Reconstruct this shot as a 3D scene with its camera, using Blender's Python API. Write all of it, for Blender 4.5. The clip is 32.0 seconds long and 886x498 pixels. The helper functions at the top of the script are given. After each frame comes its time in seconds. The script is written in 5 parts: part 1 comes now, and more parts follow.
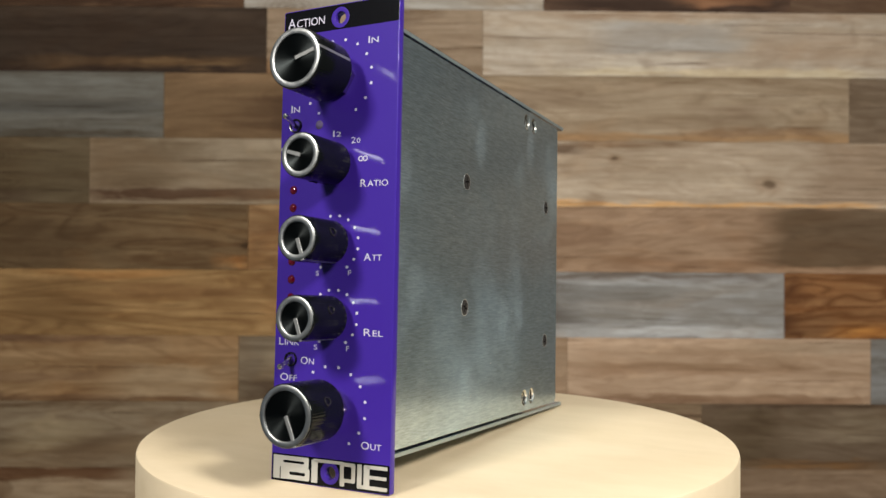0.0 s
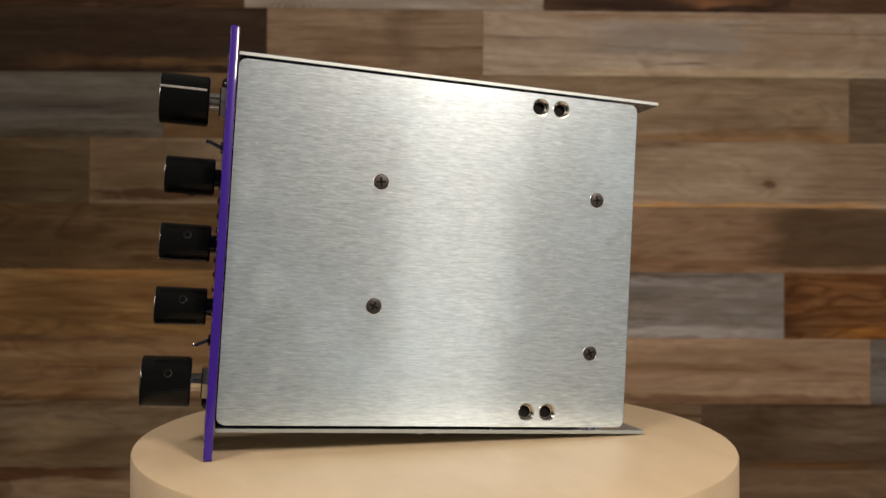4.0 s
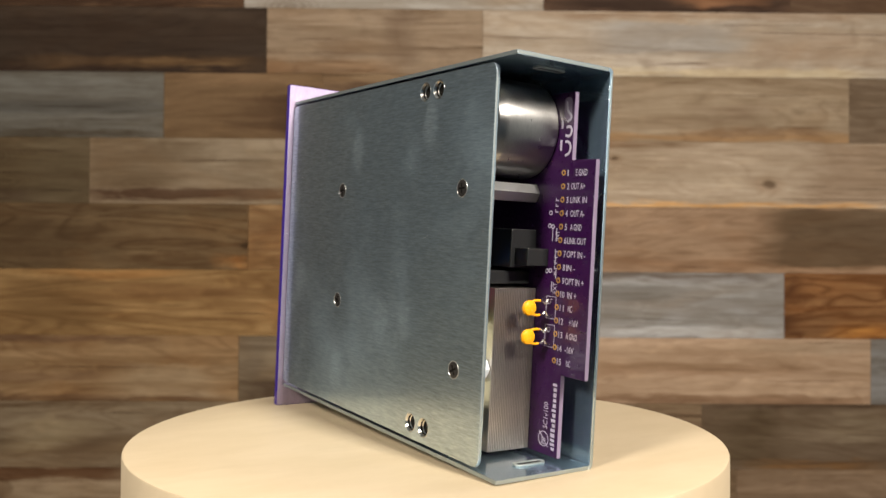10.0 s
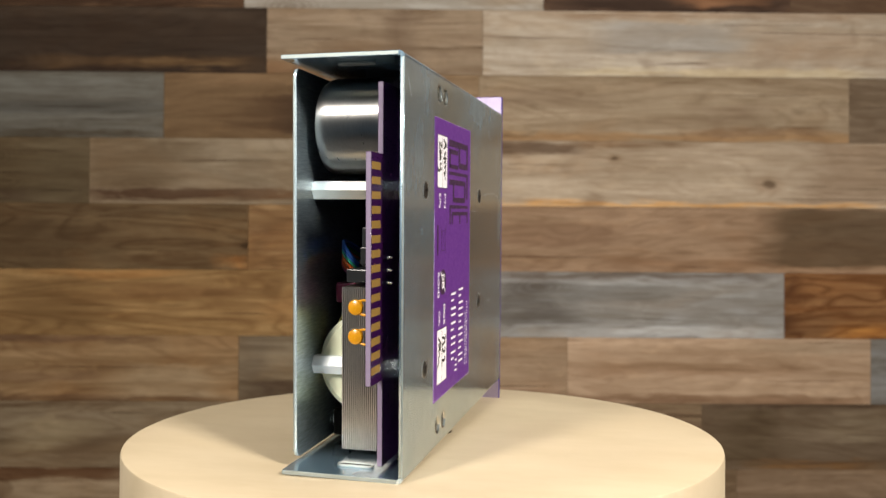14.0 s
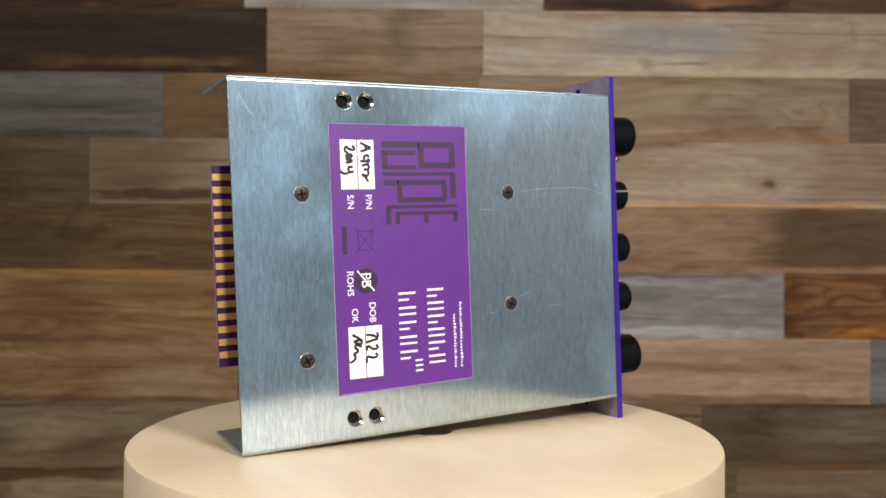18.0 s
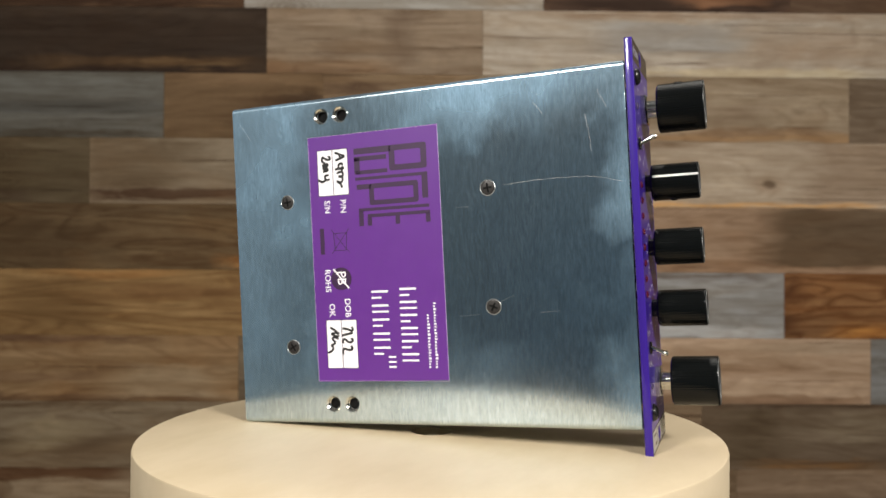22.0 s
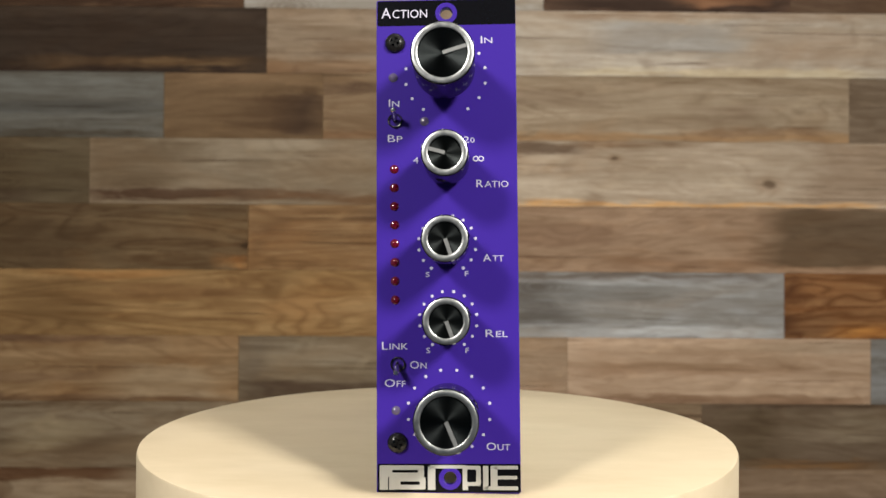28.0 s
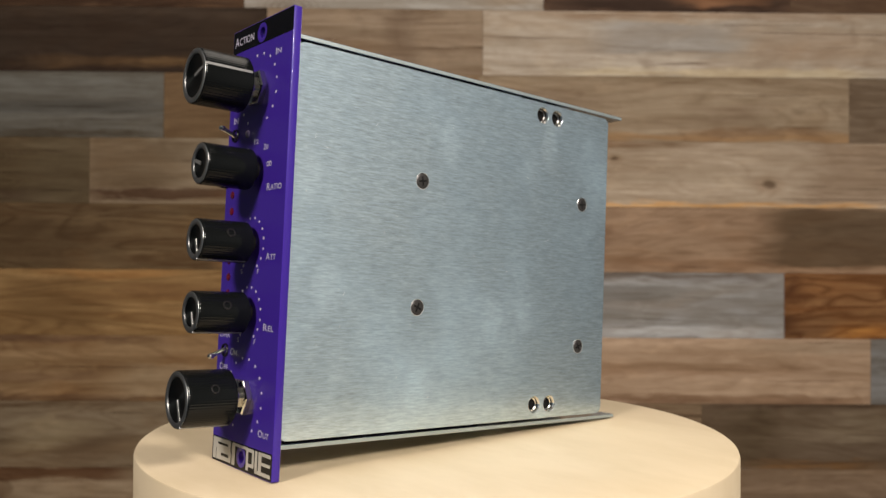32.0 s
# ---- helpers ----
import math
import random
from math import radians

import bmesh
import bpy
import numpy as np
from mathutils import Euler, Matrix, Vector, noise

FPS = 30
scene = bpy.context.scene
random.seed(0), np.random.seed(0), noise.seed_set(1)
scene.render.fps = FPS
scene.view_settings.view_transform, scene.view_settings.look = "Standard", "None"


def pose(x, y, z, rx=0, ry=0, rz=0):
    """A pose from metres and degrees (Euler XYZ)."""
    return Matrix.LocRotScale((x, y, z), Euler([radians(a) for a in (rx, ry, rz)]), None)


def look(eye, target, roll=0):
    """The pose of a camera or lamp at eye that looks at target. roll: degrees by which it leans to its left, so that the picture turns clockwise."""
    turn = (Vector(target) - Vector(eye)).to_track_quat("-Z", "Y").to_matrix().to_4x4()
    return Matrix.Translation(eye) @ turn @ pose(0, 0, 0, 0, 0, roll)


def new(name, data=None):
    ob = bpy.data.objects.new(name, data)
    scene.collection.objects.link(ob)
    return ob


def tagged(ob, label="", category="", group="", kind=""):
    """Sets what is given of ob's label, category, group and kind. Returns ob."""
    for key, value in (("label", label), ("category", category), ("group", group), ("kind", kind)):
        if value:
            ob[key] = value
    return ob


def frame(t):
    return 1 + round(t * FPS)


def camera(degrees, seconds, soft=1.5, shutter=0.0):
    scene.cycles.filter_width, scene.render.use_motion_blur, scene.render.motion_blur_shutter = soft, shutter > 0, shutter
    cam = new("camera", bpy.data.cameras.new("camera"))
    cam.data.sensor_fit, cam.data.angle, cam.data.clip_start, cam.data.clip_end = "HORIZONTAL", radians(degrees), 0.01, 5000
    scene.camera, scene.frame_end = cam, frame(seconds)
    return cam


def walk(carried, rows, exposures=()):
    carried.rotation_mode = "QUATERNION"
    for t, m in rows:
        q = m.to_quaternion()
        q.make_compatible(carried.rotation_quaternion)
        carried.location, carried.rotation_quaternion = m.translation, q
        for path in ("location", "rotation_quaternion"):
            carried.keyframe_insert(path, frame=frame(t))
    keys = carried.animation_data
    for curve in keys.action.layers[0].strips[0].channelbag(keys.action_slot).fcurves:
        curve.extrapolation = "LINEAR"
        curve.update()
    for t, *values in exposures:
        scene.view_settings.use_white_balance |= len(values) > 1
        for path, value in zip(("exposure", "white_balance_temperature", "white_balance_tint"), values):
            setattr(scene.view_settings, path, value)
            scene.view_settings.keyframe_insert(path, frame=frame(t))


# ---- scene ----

MM = 0.001
cam = camera(56.03, 32.0)
EYE = (0.0, -0.29960, 0.06234)
AIM = (EYE[0] + 0.012061, EYE[1] + 0.999877, EYE[2] + 0.009965)
# the camera stands still and evens out its exposure as the bright lid turns towards it
STOPS = [(0, 0.2, 6250, 8), (1, 0.2, 6250, 8), (2, 0.0, 6500, 10), (3, -0.5, 7450, 24), (3.5, -0.84, 7550, 23), (4.5, -0.82, 7400, 19), (5.5, -0.72, 7450, 20), (6, -0.56, 7450, 21), (6.6, -0.74, 7400, 20), (7, -0.74, 7350, 19), (8, -0.36, 7150, 16), (9, 0.1, 6950, 14), (10, 0.22, 6800, 12), (11, 0.17, 6750, 11), (13, 0.2, 6600, 10), (15, 0.17, 6450, 10), (16.5, 0.1, 6250, 9), (18, -0.14, 6300, 13), (20, -0.15, 6150, 9), (22, -0.08, 6300, 9), (24, 0.1, 6350, 9), (26, 0.2, 6300, 8), (28, 0.2, 6250, 8), (31, 0.17, 6250, 8), (32, -0.06, 6600, 13)]
walk(cam, [(0, look(EYE, AIM, 0.373)), (32, look(EYE, AIM, 0.373))], STOPS)
cam.data.dof.use_dof = True
cam.data.dof.focus_distance = 0.245
cam.data.dof.aperture_fstop = 28.0

# ---- light ----
world = bpy.data.worlds.new("world")
scene.world = world
world.use_nodes = True
world.node_tree.nodes["Background"].inputs["Color"].default_value = (0.75, 0.85, 1.0, 1)
world.node_tree.nodes["Background"].inputs["Strength"].default_value = 0.12


def softbox(name, at, to, size, watts, colour):
    data = bpy.data.lights.new(name, "AREA")
    data.shape, data.size, data.energy, data.color = "SQUARE", size, watts, colour
    ob = new(name, data)
    ob.matrix_basis = look(at, to)
    return ob


softbox("softbox_right", (0.72, -1.0, 0.77), (0, 0, 0.06), 0.22, 32.0, (1.0, 0.93, 0.83))
# unseen fill lamp added overhead to brighten the right of the plank wall
softbox("ceiling_panel", (0.38, 0.45, 1.5), (0.2, 0.35, 0), 0.8, 6.5, (1.0, 0.93, 0.82))
softbox("softbox_left", (-0.72, -1.0, 0.77), (0, 0, 0.06), 0.22, 22.0, (1.0, 0.93, 0.83))

# ---- materials ----


class Nodes:
    """A short hand for building a node material."""

    def __init__(self, name):
        self.mat = bpy.data.materials.new(name)
        self.mat.use_nodes = True
        self.tree = self.mat.node_tree
        self.bsdf = self.tree.nodes["Principled BSDF"]

    def add(self, kind, **values):
        node = self.tree.nodes.new(kind)
        for key, value in values.items():
            node.inputs[key.replace("_", " ")].default_value = value
        return node

    def link(self, a, b):
        self.tree.links.new(a, b)

    def set(self, **values):
        for key, value in values.items():
            self.bsdf.inputs[key.replace("_", " ")].default_value = value
        return self

    def coords(self, scale, source="Object"):
        tc = self.add("ShaderNodeTexCoord")
        mp = self.add("ShaderNodeMapping", Scale=scale)
        self.link(tc.outputs[source], mp.inputs["Vector"])
        return mp

    def noise(self, scale, at=None, detail=4.0, rough=0.6):
        n = self.add("ShaderNodeTexNoise", Scale=scale, Detail=detail, Roughness=rough)
        if at is not None:
            self.link(at.outputs[0], n.inputs["Vector"])
        return n

    def ramp(self, src, stops):
        r = self.add("ShaderNodeValToRGB")
        el = r.color_ramp.elements
        while len(el) < len(stops):
            el.new(0.5)
        for e, (p, c) in zip(el, stops):
            e.position, e.color = p, (*c, 1)
        self.link(src, r.inputs["Fac"])
        return r

    def scalar(self, src, a, b, lo=0.3, hi=0.7):
        m = self.add("ShaderNodeMapRange")
        m.inputs["From Min"].default_value, m.inputs["From Max"].default_value = lo, hi
        m.inputs["To Min"].default_value, m.inputs["To Max"].default_value = a, b
        self.link(src, m.inputs["Value"])
        return m

    def bump(self, src, strength, distance=0.0002):
        b = self.add("ShaderNodeBump", Strength=strength, Distance=distance)
        self.link(src, b.inputs["Height"])
        self.link(b.outputs["Normal"], self.bsdf.inputs["Normal"])
        return b

    def mix(self, fac, a, b, mode="MIX"):
        m = self.add("ShaderNodeMix")
        m.data_type, m.blend_type = "RGBA", mode
        for value, key in ((fac, 0), (a, 6), (b, 7)):
            if hasattr(value, "is_output"):
                self.link(value, m.inputs[key])
            else:
                m.inputs[key].default_value = value if key == 0 else (*value, 1)
        return m


def plain(name, colour, rough=0.5, metal=0.0, wear=1.0, **more):
    """A small part's surface, with slight wear in its gloss and tone."""
    n = Nodes(name).set(Base_Color=(*colour, 1), Roughness=rough, Metallic=metal, **more)
    at = n.coords((1, 1, 1))
    fine = n.noise(900.0, at)
    n.link(n.scalar(fine.outputs["Fac"], rough * (1 - 0.15 * wear), min(1, rough * (1 + 0.2 * wear))).outputs[0], n.bsdf.inputs["Roughness"])
    wide = n.noise(120.0, at)
    dark = tuple(c * (1 - 0.12 * wear) for c in colour)
    n.link(n.mix(wide.outputs["Fac"], dark, colour).outputs[2], n.bsdf.inputs["Base Color"])
    return n.mat


def brushed(name, colour, along, across, rough=0.3, aniso=0.7, bump=0.12, cloudy=0.3, haze=0.0, broad=0.0, dash=0.8, dullness=0.78, clear=0.0, prints=0.0, bloom=0.0, fleck=0.79, streak=0.0, brush=330.0, streaky=0.0):
    """Plated or brushed sheet: brush lines along one axis, wide shine across them, cloudy tone, faint smudges."""
    n = Nodes(name).set(Metallic=1.0, Anisotropic=aniso)
    stretch = tuple(brush if k == along else 2600.0 for k in "xyz")
    lines = n.noise(1.0, n.coords(stretch), 3.0, 0.7)
    coarse = n.noise(1.0, n.coords(tuple(s * 0.22 for s in stretch)), 3.0, 0.6)
    cloud = n.noise(17.0, n.coords((1, 1, 1)), 4.0, 0.6)
    smudge = n.noise(75.0, n.coords((1, 1, 1)), 2.0, 0.5)
    tone = n.mix(n.scalar(lines.outputs["Fac"], 0.0, 1.0).outputs[0], tuple(c * dash for c in colour), colour)
    if streaky:
        comb = n.noise(1.0, n.coords(tuple(130.0 if k == along else 950.0 for k in "xyz")), 4.0, 0.7)
        tone = n.mix(n.scalar(comb.outputs["Fac"], streaky, 0.0, 0.36, 0.6).outputs[0], tone.outputs[2], tuple(c * 0.35 for c in colour))
    tone2 = n.mix(n.scalar(cloud.outputs["Fac"], 0.0, cloudy, 0.4, 0.7).outputs[0], tone.outputs[2], tuple(c * d for c, d in zip(colour, (0.70, 0.80, 0.88))))
    specks = n.noise(620.0, n.coords((1, 1, 1)), 1.0, 0.5)
    tone3 = n.mix(n.scalar(specks.outputs["Fac"], 0.0, 0.5, fleck, fleck + 0.02).outputs[0], tone2.outputs[2], (0.9, 0.92, 0.93))
    n.link(tone3.outputs[2], n.bsdf.inputs["Base Color"])
    r1 = n.scalar(coarse.outputs["Fac"], rough * 0.94, rough * 1.06)
    r2 = n.add("ShaderNodeMath")
    r2.operation = "MULTIPLY"
    n.link(r1.outputs[0], r2.inputs[0])
    n.link(n.scalar(smudge.outputs["Fac"], 0.96, 1.12, 0.45, 0.7).outputs[0], r2.inputs[1])
    n.link(r2.outputs[0], n.bsdf.inputs["Roughness"])
    relief = n.bump(lines.outputs["Fac"], bump, 0.00005)
    if broad:
        dull = n.add("ShaderNodeBsdfPrincipled", Metallic=1.0, Roughness=dullness)
        sharp = n.add("ShaderNodeBsdfPrincipled", Metallic=1.0, Roughness=0.16 if streaky else 0.22, Anisotropic=0.5 if streaky else 0.0)
        # the hazy film on the zinc is faintly blue
        film = n.mix(1.0, tone3.outputs[2], (0.74, 0.95, 1.12) if bloom else (1, 1, 1), "MULTIPLY")
        n.link(film.outputs[2], dull.inputs["Base Color"])
        n.link(tone3.outputs[2], sharp.inputs["Base Color"])
        for lobe in (dull, sharp):
            n.link(relief.outputs["Normal"], lobe.inputs["Normal"])
        # hazy patches, and finger marks as faint ovals
        haze_at = n.scalar(cloud.outputs["Fac"], broad, broad + haze, 0.52, 0.68)
        cells = n.add("ShaderNodeTexVoronoi", Scale=1.0, Randomness=1.0)
        n.link(n.coords((1, 80, 48)).outputs[0], cells.inputs["Vector"])
        pick = n.add("ShaderNodeSeparateColor")
        n.link(cells.outputs["Color"], pick.inputs[0])
        oval = n.add("ShaderNodeMath")
        oval.operation = "MULTIPLY"
        n.link(n.scalar(cells.outputs["Distance"], prints, 0.0, 0.22, 0.46).outputs[0], oval.inputs[0])
        n.link(n.scalar(pick.outputs[0], 0.0, 1.0, 0.78, 0.92).outputs[0], oval.inputs[1])
        # pale bloom in the plating towards the rear and along the top, with a ragged border
        where = n.add("ShaderNodeSeparateXYZ")
        n.link(n.coords((1, 1, 1)).outputs[0], where.inputs[0])
        ragged = n.scalar(cloud.outputs["Fac"], -0.02, 0.02)
        patches = []
        for axis, lo, hi in (("Y", 0.104, 0.142), ("Z", 0.104, 0.130), ("Y", 0.008, -0.006)):
            shifted = n.add("ShaderNodeMath")
            n.link(where.outputs[axis], shifted.inputs[0])
            n.link(ragged.outputs[0], shifted.inputs[1])
            patches.append(n.scalar(shifted.outputs[0], 0.0, bloom, lo, hi))
        spread = patches[0]
        for patch in patches[1:]:
            joined = n.add("ShaderNodeMath")
            joined.operation = "MAXIMUM"
            n.link(spread.outputs[0], joined.inputs[0])
            n.link(patch.outputs[0], joined.inputs[1])
            spread = joined
        marks = n.add("ShaderNodeMath")
        n.link(spread.outputs[0], marks.inputs[0])
        n.link(oval.outputs[0], marks.inputs[1])
        total = n.add("ShaderNodeMath")
        total.operation = "ADD"
        n.link(haze_at.outputs[0], total.inputs[0])
        n.link(marks.outputs[0], total.inputs[1])
        first, both = n.add("ShaderNodeMixShader"), n.add("ShaderNodeMixShader")
        first.inputs[0].default_value = clear
        if streak:
            # the brush lines throw a light into a narrow upright band
            band = n.add("ShaderNodeBsdfAnisotropic", Roughness=0.33, Anisotropy=-0.87)
            veil = n.add("ShaderNodeBsdfAnisotropic", Roughness=0.66, Anisotropy=-0.46)
            for lobe in (band, veil):
                n.link(tone3.outputs[2], lobe.inputs["Color"])
                n.link(relief.outputs["Normal"], lobe.inputs["Normal"])
            lit = n.add("ShaderNodeMixShader")
            lit.inputs[0].default_value = streak
            n.link(veil.outputs[0], lit.inputs[1])
            n.link(band.outputs[0], lit.inputs[2])
            n.link(lit.outputs[0], first.inputs[1])
        else:
            n.link(n.bsdf.outputs[0], first.inputs[1])
        n.link(sharp.outputs[0], first.inputs[2])
        n.link(total.outputs[0], both.inputs[0])
        n.link(first.outputs[0], both.inputs[1])
        n.link(dull.outputs[0], both.inputs[2])
        n.link(both.outputs[0], n.tree.nodes["Material Output"].inputs["Surface"])
    if across == "round":
        ring = n.add("ShaderNodeTangent")
        ring.direction_type, ring.axis = "RADIAL", "Y"
        n.link(ring.outputs[0], n.bsdf.inputs["Tangent"])
        n.bsdf.inputs["Anisotropic Rotation"].default_value = 0.25
        return n.mat
    axis = n.add("ShaderNodeCombineXYZ", X=float(across == "x"), Y=float(across == "y"), Z=float(across == "z"))
    turn = n.add("ShaderNodeVectorTransform")
    turn.vector_type, turn.convert_from, turn.convert_to = "VECTOR", "OBJECT", "WORLD"
    n.link(axis.outputs[0], turn.inputs[0])
    n.link(turn.outputs[0], n.bsdf.inputs["Tangent"])
    if broad:
        n.link(turn.outputs[0], sharp.inputs["Tangent"])
        if streak:
            for lobe in (band, veil):
                n.link(turn.outputs[0], lobe.inputs["Tangent"])
    return n.mat


def plank_wood():
    """Reclaimed boards: each board's own tone, long grain, streaks, wear."""
    n = Nodes("reclaimed_plank").set(Roughness=0.75, Specular_IOR_Level=0.15)
    info = n.add("ShaderNodeObjectInfo")
    tc = n.add("ShaderNodeTexCoord")
    shift = n.add("ShaderNodeVectorMath")
    shift.operation = "ADD"
    far = n.add("ShaderNodeMath")
    far.operation, far.inputs[1].default_value = "MULTIPLY", 37.0
    n.link(info.outputs["Random"], far.inputs[0])
    n.link(tc.outputs["Object"], shift.inputs[0])
    n.link(far.outputs[0], shift.inputs[1])

    def stretched(sx, sz, detail, rough, warp=0.0):
        mp = n.add("ShaderNodeMapping", Scale=(sx, 1, sz))
        n.link(shift.outputs[0], mp.inputs["Vector"])
        t = n.add("ShaderNodeTexNoise", Scale=1.0, Detail=detail, Roughness=rough, Distortion=warp)
        n.link(mp.outputs[0], t.inputs["Vector"])
        return t.outputs["Fac"]

    grain = stretched(4, 120, 5, 0.65, 0.3)
    streak = stretched(1.3, 22, 4, 0.6, 1.0)
    wave = stretched(2.6, 40, 4, 0.6, 1.6)
    patch = stretched(3.0, 8, 3, 0.55, 0.6)
    blotch = stretched(7, 14, 2, 0.4, 1.0)
    base = info.outputs["Color"]
    deep = n.mix(1.0, base, (0.61, 0.57, 0.52), "MULTIPLY")
    pale = n.mix(1.0, base, (1.28, 1.32, 1.40), "MULTIPLY")
    a = n.mix(n.scalar(streak, 0, 1, 0.28, 0.72).outputs[0], deep.outputs[2], pale.outputs[2])
    b = n.mix(n.scalar(grain, 0.32, 0.0, 0.35, 0.6).outputs[0], a.outputs[2], deep.outputs[2])
    figure = n.add("ShaderNodeAttribute")
    figure.attribute_type, figure.attribute_name = "OBJECT", "figure"
    bold = n.add("ShaderNodeMath")
    bold.operation = "MULTIPLY"
    n.link(n.scalar(wave, 0.0, 1.0, 0.46, 0.68).outputs[0], bold.inputs[0])
    n.link(figure.outputs["Fac"], bold.inputs[1])
    w = n.mix(bold.outputs[0], b.outputs[2], n.mix(1.0, base, (0.50, 0.38, 0.29), "MULTIPLY").outputs[2])
    c = n.mix(n.scalar(patch, 0.0, 0.55, 0.52, 0.72).outputs[0], w.outputs[2], n.mix(1.0, base, (0.85, 0.66, 0.48), "MULTIPLY").outputs[2])
    d = n.mix(n.scalar(blotch, 0.55, 0.0, 0.24, 0.34).outputs[0], c.outputs[2], n.mix(1.0, base, (0.34, 0.26, 0.2), "MULTIPLY").outputs[2])
    # drying cracks, fine saw chatter and knots with rings round them
    crack = stretched(3.2, 150, 3, 0.5, 0.5)
    worn = stretched(5, 26, 3, 0.6, 0.8)
    chatter = stretched(55, 75, 3, 0.7)
    e1 = n.mix(n.scalar(chatter, 0.25, 0.0, 0.3, 0.55).outputs[0], d.outputs[2], n.mix(1.0, base, (0.66, 0.60, 0.55), "MULTIPLY").outputs[2])
    e2 = n.mix(n.scalar(worn, 0.0, 0.45, 0.52, 0.70).outputs[0], e1.outputs[2], n.mix(1.0, base, (1.25, 1.30, 1.38), "MULTIPLY").outputs[2])
    e3 = n.mix(n.scalar(crack, 0.75, 0.0, 0.29, 0.36).outputs[0], e2.outputs[2], n.mix(1.0, base, (0.30, 0.24, 0.2), "MULTIPLY").outputs[2])
    cell = n.add("ShaderNodeMapping", Scale=(3.4, 0.01, 9.0))
    n.link(shift.outputs[0], cell.inputs["Vector"])
    warp = n.add("ShaderNodeVectorMath")
    warp.operation = "ADD"
    n.link(cell.outputs[0], warp.inputs[0])
    n.link(n.scalar(blotch, -0.06, 0.06).outputs[0], warp.inputs[1])
    spot = n.add("ShaderNodeTexVoronoi", Scale=1.0, Randomness=1.0)
    n.link(warp.outputs[0], spot.inputs["Vector"])
    rings = n.add("ShaderNodeMath")
    rings.operation, rings.inputs[1].default_value = "PINGPONG", 0.022
    n.link(spot.outputs["Distance"], rings.inputs[0])
    near = n.add("ShaderNodeMath")
    near.operation = "MULTIPLY"
    n.link(n.scalar(spot.outputs["Distance"], 0.75, 0.0, 0.06, 0.26).outputs[0], near.inputs[0])
    n.link(n.scalar(rings.outputs[0], 1.0, 0.25, 0.0, 0.022).outputs[0], near.inputs[1])
    seldom = n.add("ShaderNodeSeparateColor")
    n.link(spot.outputs["Color"], seldom.inputs[0])
    some = n.add("ShaderNodeMath")
    some.operation = "MULTIPLY"
    n.link(near.outputs[0], some.inputs[0])
    n.link(n.scalar(seldom.outputs[0], 0.0, 1.0, 0.74, 0.78).outputs[0], some.inputs[1])
    d = n.mix(some.outputs[0], e3.outputs[2], n.mix(1.0, base, (0.36, 0.27, 0.2), "MULTIPLY").outputs[2])
    # growth rings cut lengthwise: nested arcs, bold on some boards
    def arcs(sx, sz, warp, count, width):
        turn = n.add("ShaderNodeMath")
        turn.operation, turn.inputs[1].default_value = "MULTIPLY", count
        n.link(stretched(sx, sz, 2.0, 0.45, warp), turn.inputs[0])
        fold = n.add("ShaderNodeMath")
        fold.operation, fold.inputs[1].default_value = "PINGPONG", 0.5
        n.link(turn.outputs[0], fold.inputs[0])
        deep_line = n.add("ShaderNodeMath")
        deep_line.operation = "MULTIPLY"
        n.link(n.scalar(fold.outputs[0], 0.9, 0.0, 0.0, width).outputs[0], deep_line.inputs[0])
        n.link(figure.outputs["Fac"], deep_line.inputs[1])
        return deep_line.outputs[0]

    d = n.mix(arcs(2.0, 11.0, 1.1, 10.0, 0.3), d.outputs[2], n.mix(1.0, base, (0.42, 0.32, 0.24), "MULTIPLY").outputs[2])
    fleck = stretched(16, 190, 4, 0.7, 0.4)
    d = n.mix(n.scalar(fleck, 0.34, 0.0, 0.34, 0.5).outputs[0], d.outputs[2], n.mix(1.0, base, (0.52, 0.46, 0.41), "MULTIPLY").outputs[2])
    soil = stretched(11, 34, 5, 0.7, 0.6)
    d = n.mix(n.scalar(soil, 0.0, 0.4, 0.54, 0.72).outputs[0], d.outputs[2], n.mix(1.0, base, (1.32, 1.30, 1.26), "MULTIPLY").outputs[2])
    # a stained or sappy band of the board's own, given by its properties: height, half width, ends and tone
    parts = n.add("ShaderNodeSeparateXYZ")
    n.link(tc.outputs["Object"], parts.inputs[0])

    def own(name):
        at = n.add("ShaderNodeAttribute")
        at.attribute_type, at.attribute_name = "OBJECT", name
        return at

    def calc(op, x, y, clamp=False):
        m = n.add("ShaderNodeMath")
        m.operation, m.use_clamp = op, clamp
        for k, v in enumerate((x, y)):
            if hasattr(v, "is_output"):
                n.link(v, m.inputs[k])
            else:
                m.inputs[k].default_value = v
        return m.outputs[0]

    rag = calc("MULTIPLY", calc("SUBTRACT", stretched(9, 60, 5, 0.65, 0.5), 0.5), 0.042)
    rag_x = calc("MULTIPLY", calc("SUBTRACT", patch, 0.5), 0.3)

    def within(coord, mid, half, soft, wobble):
        away = calc("ABSOLUTE", calc("SUBTRACT", calc("ADD", coord, wobble), mid), 0.0)
        return calc("DIVIDE", calc("SUBTRACT", half, away), soft, True)

    shown = d.outputs[2]
    detail = n.mix(0.85, (1.04, 1.04, 1.04), n.mix(1.0, shown, base, "DIVIDE").outputs[2]).outputs[2]
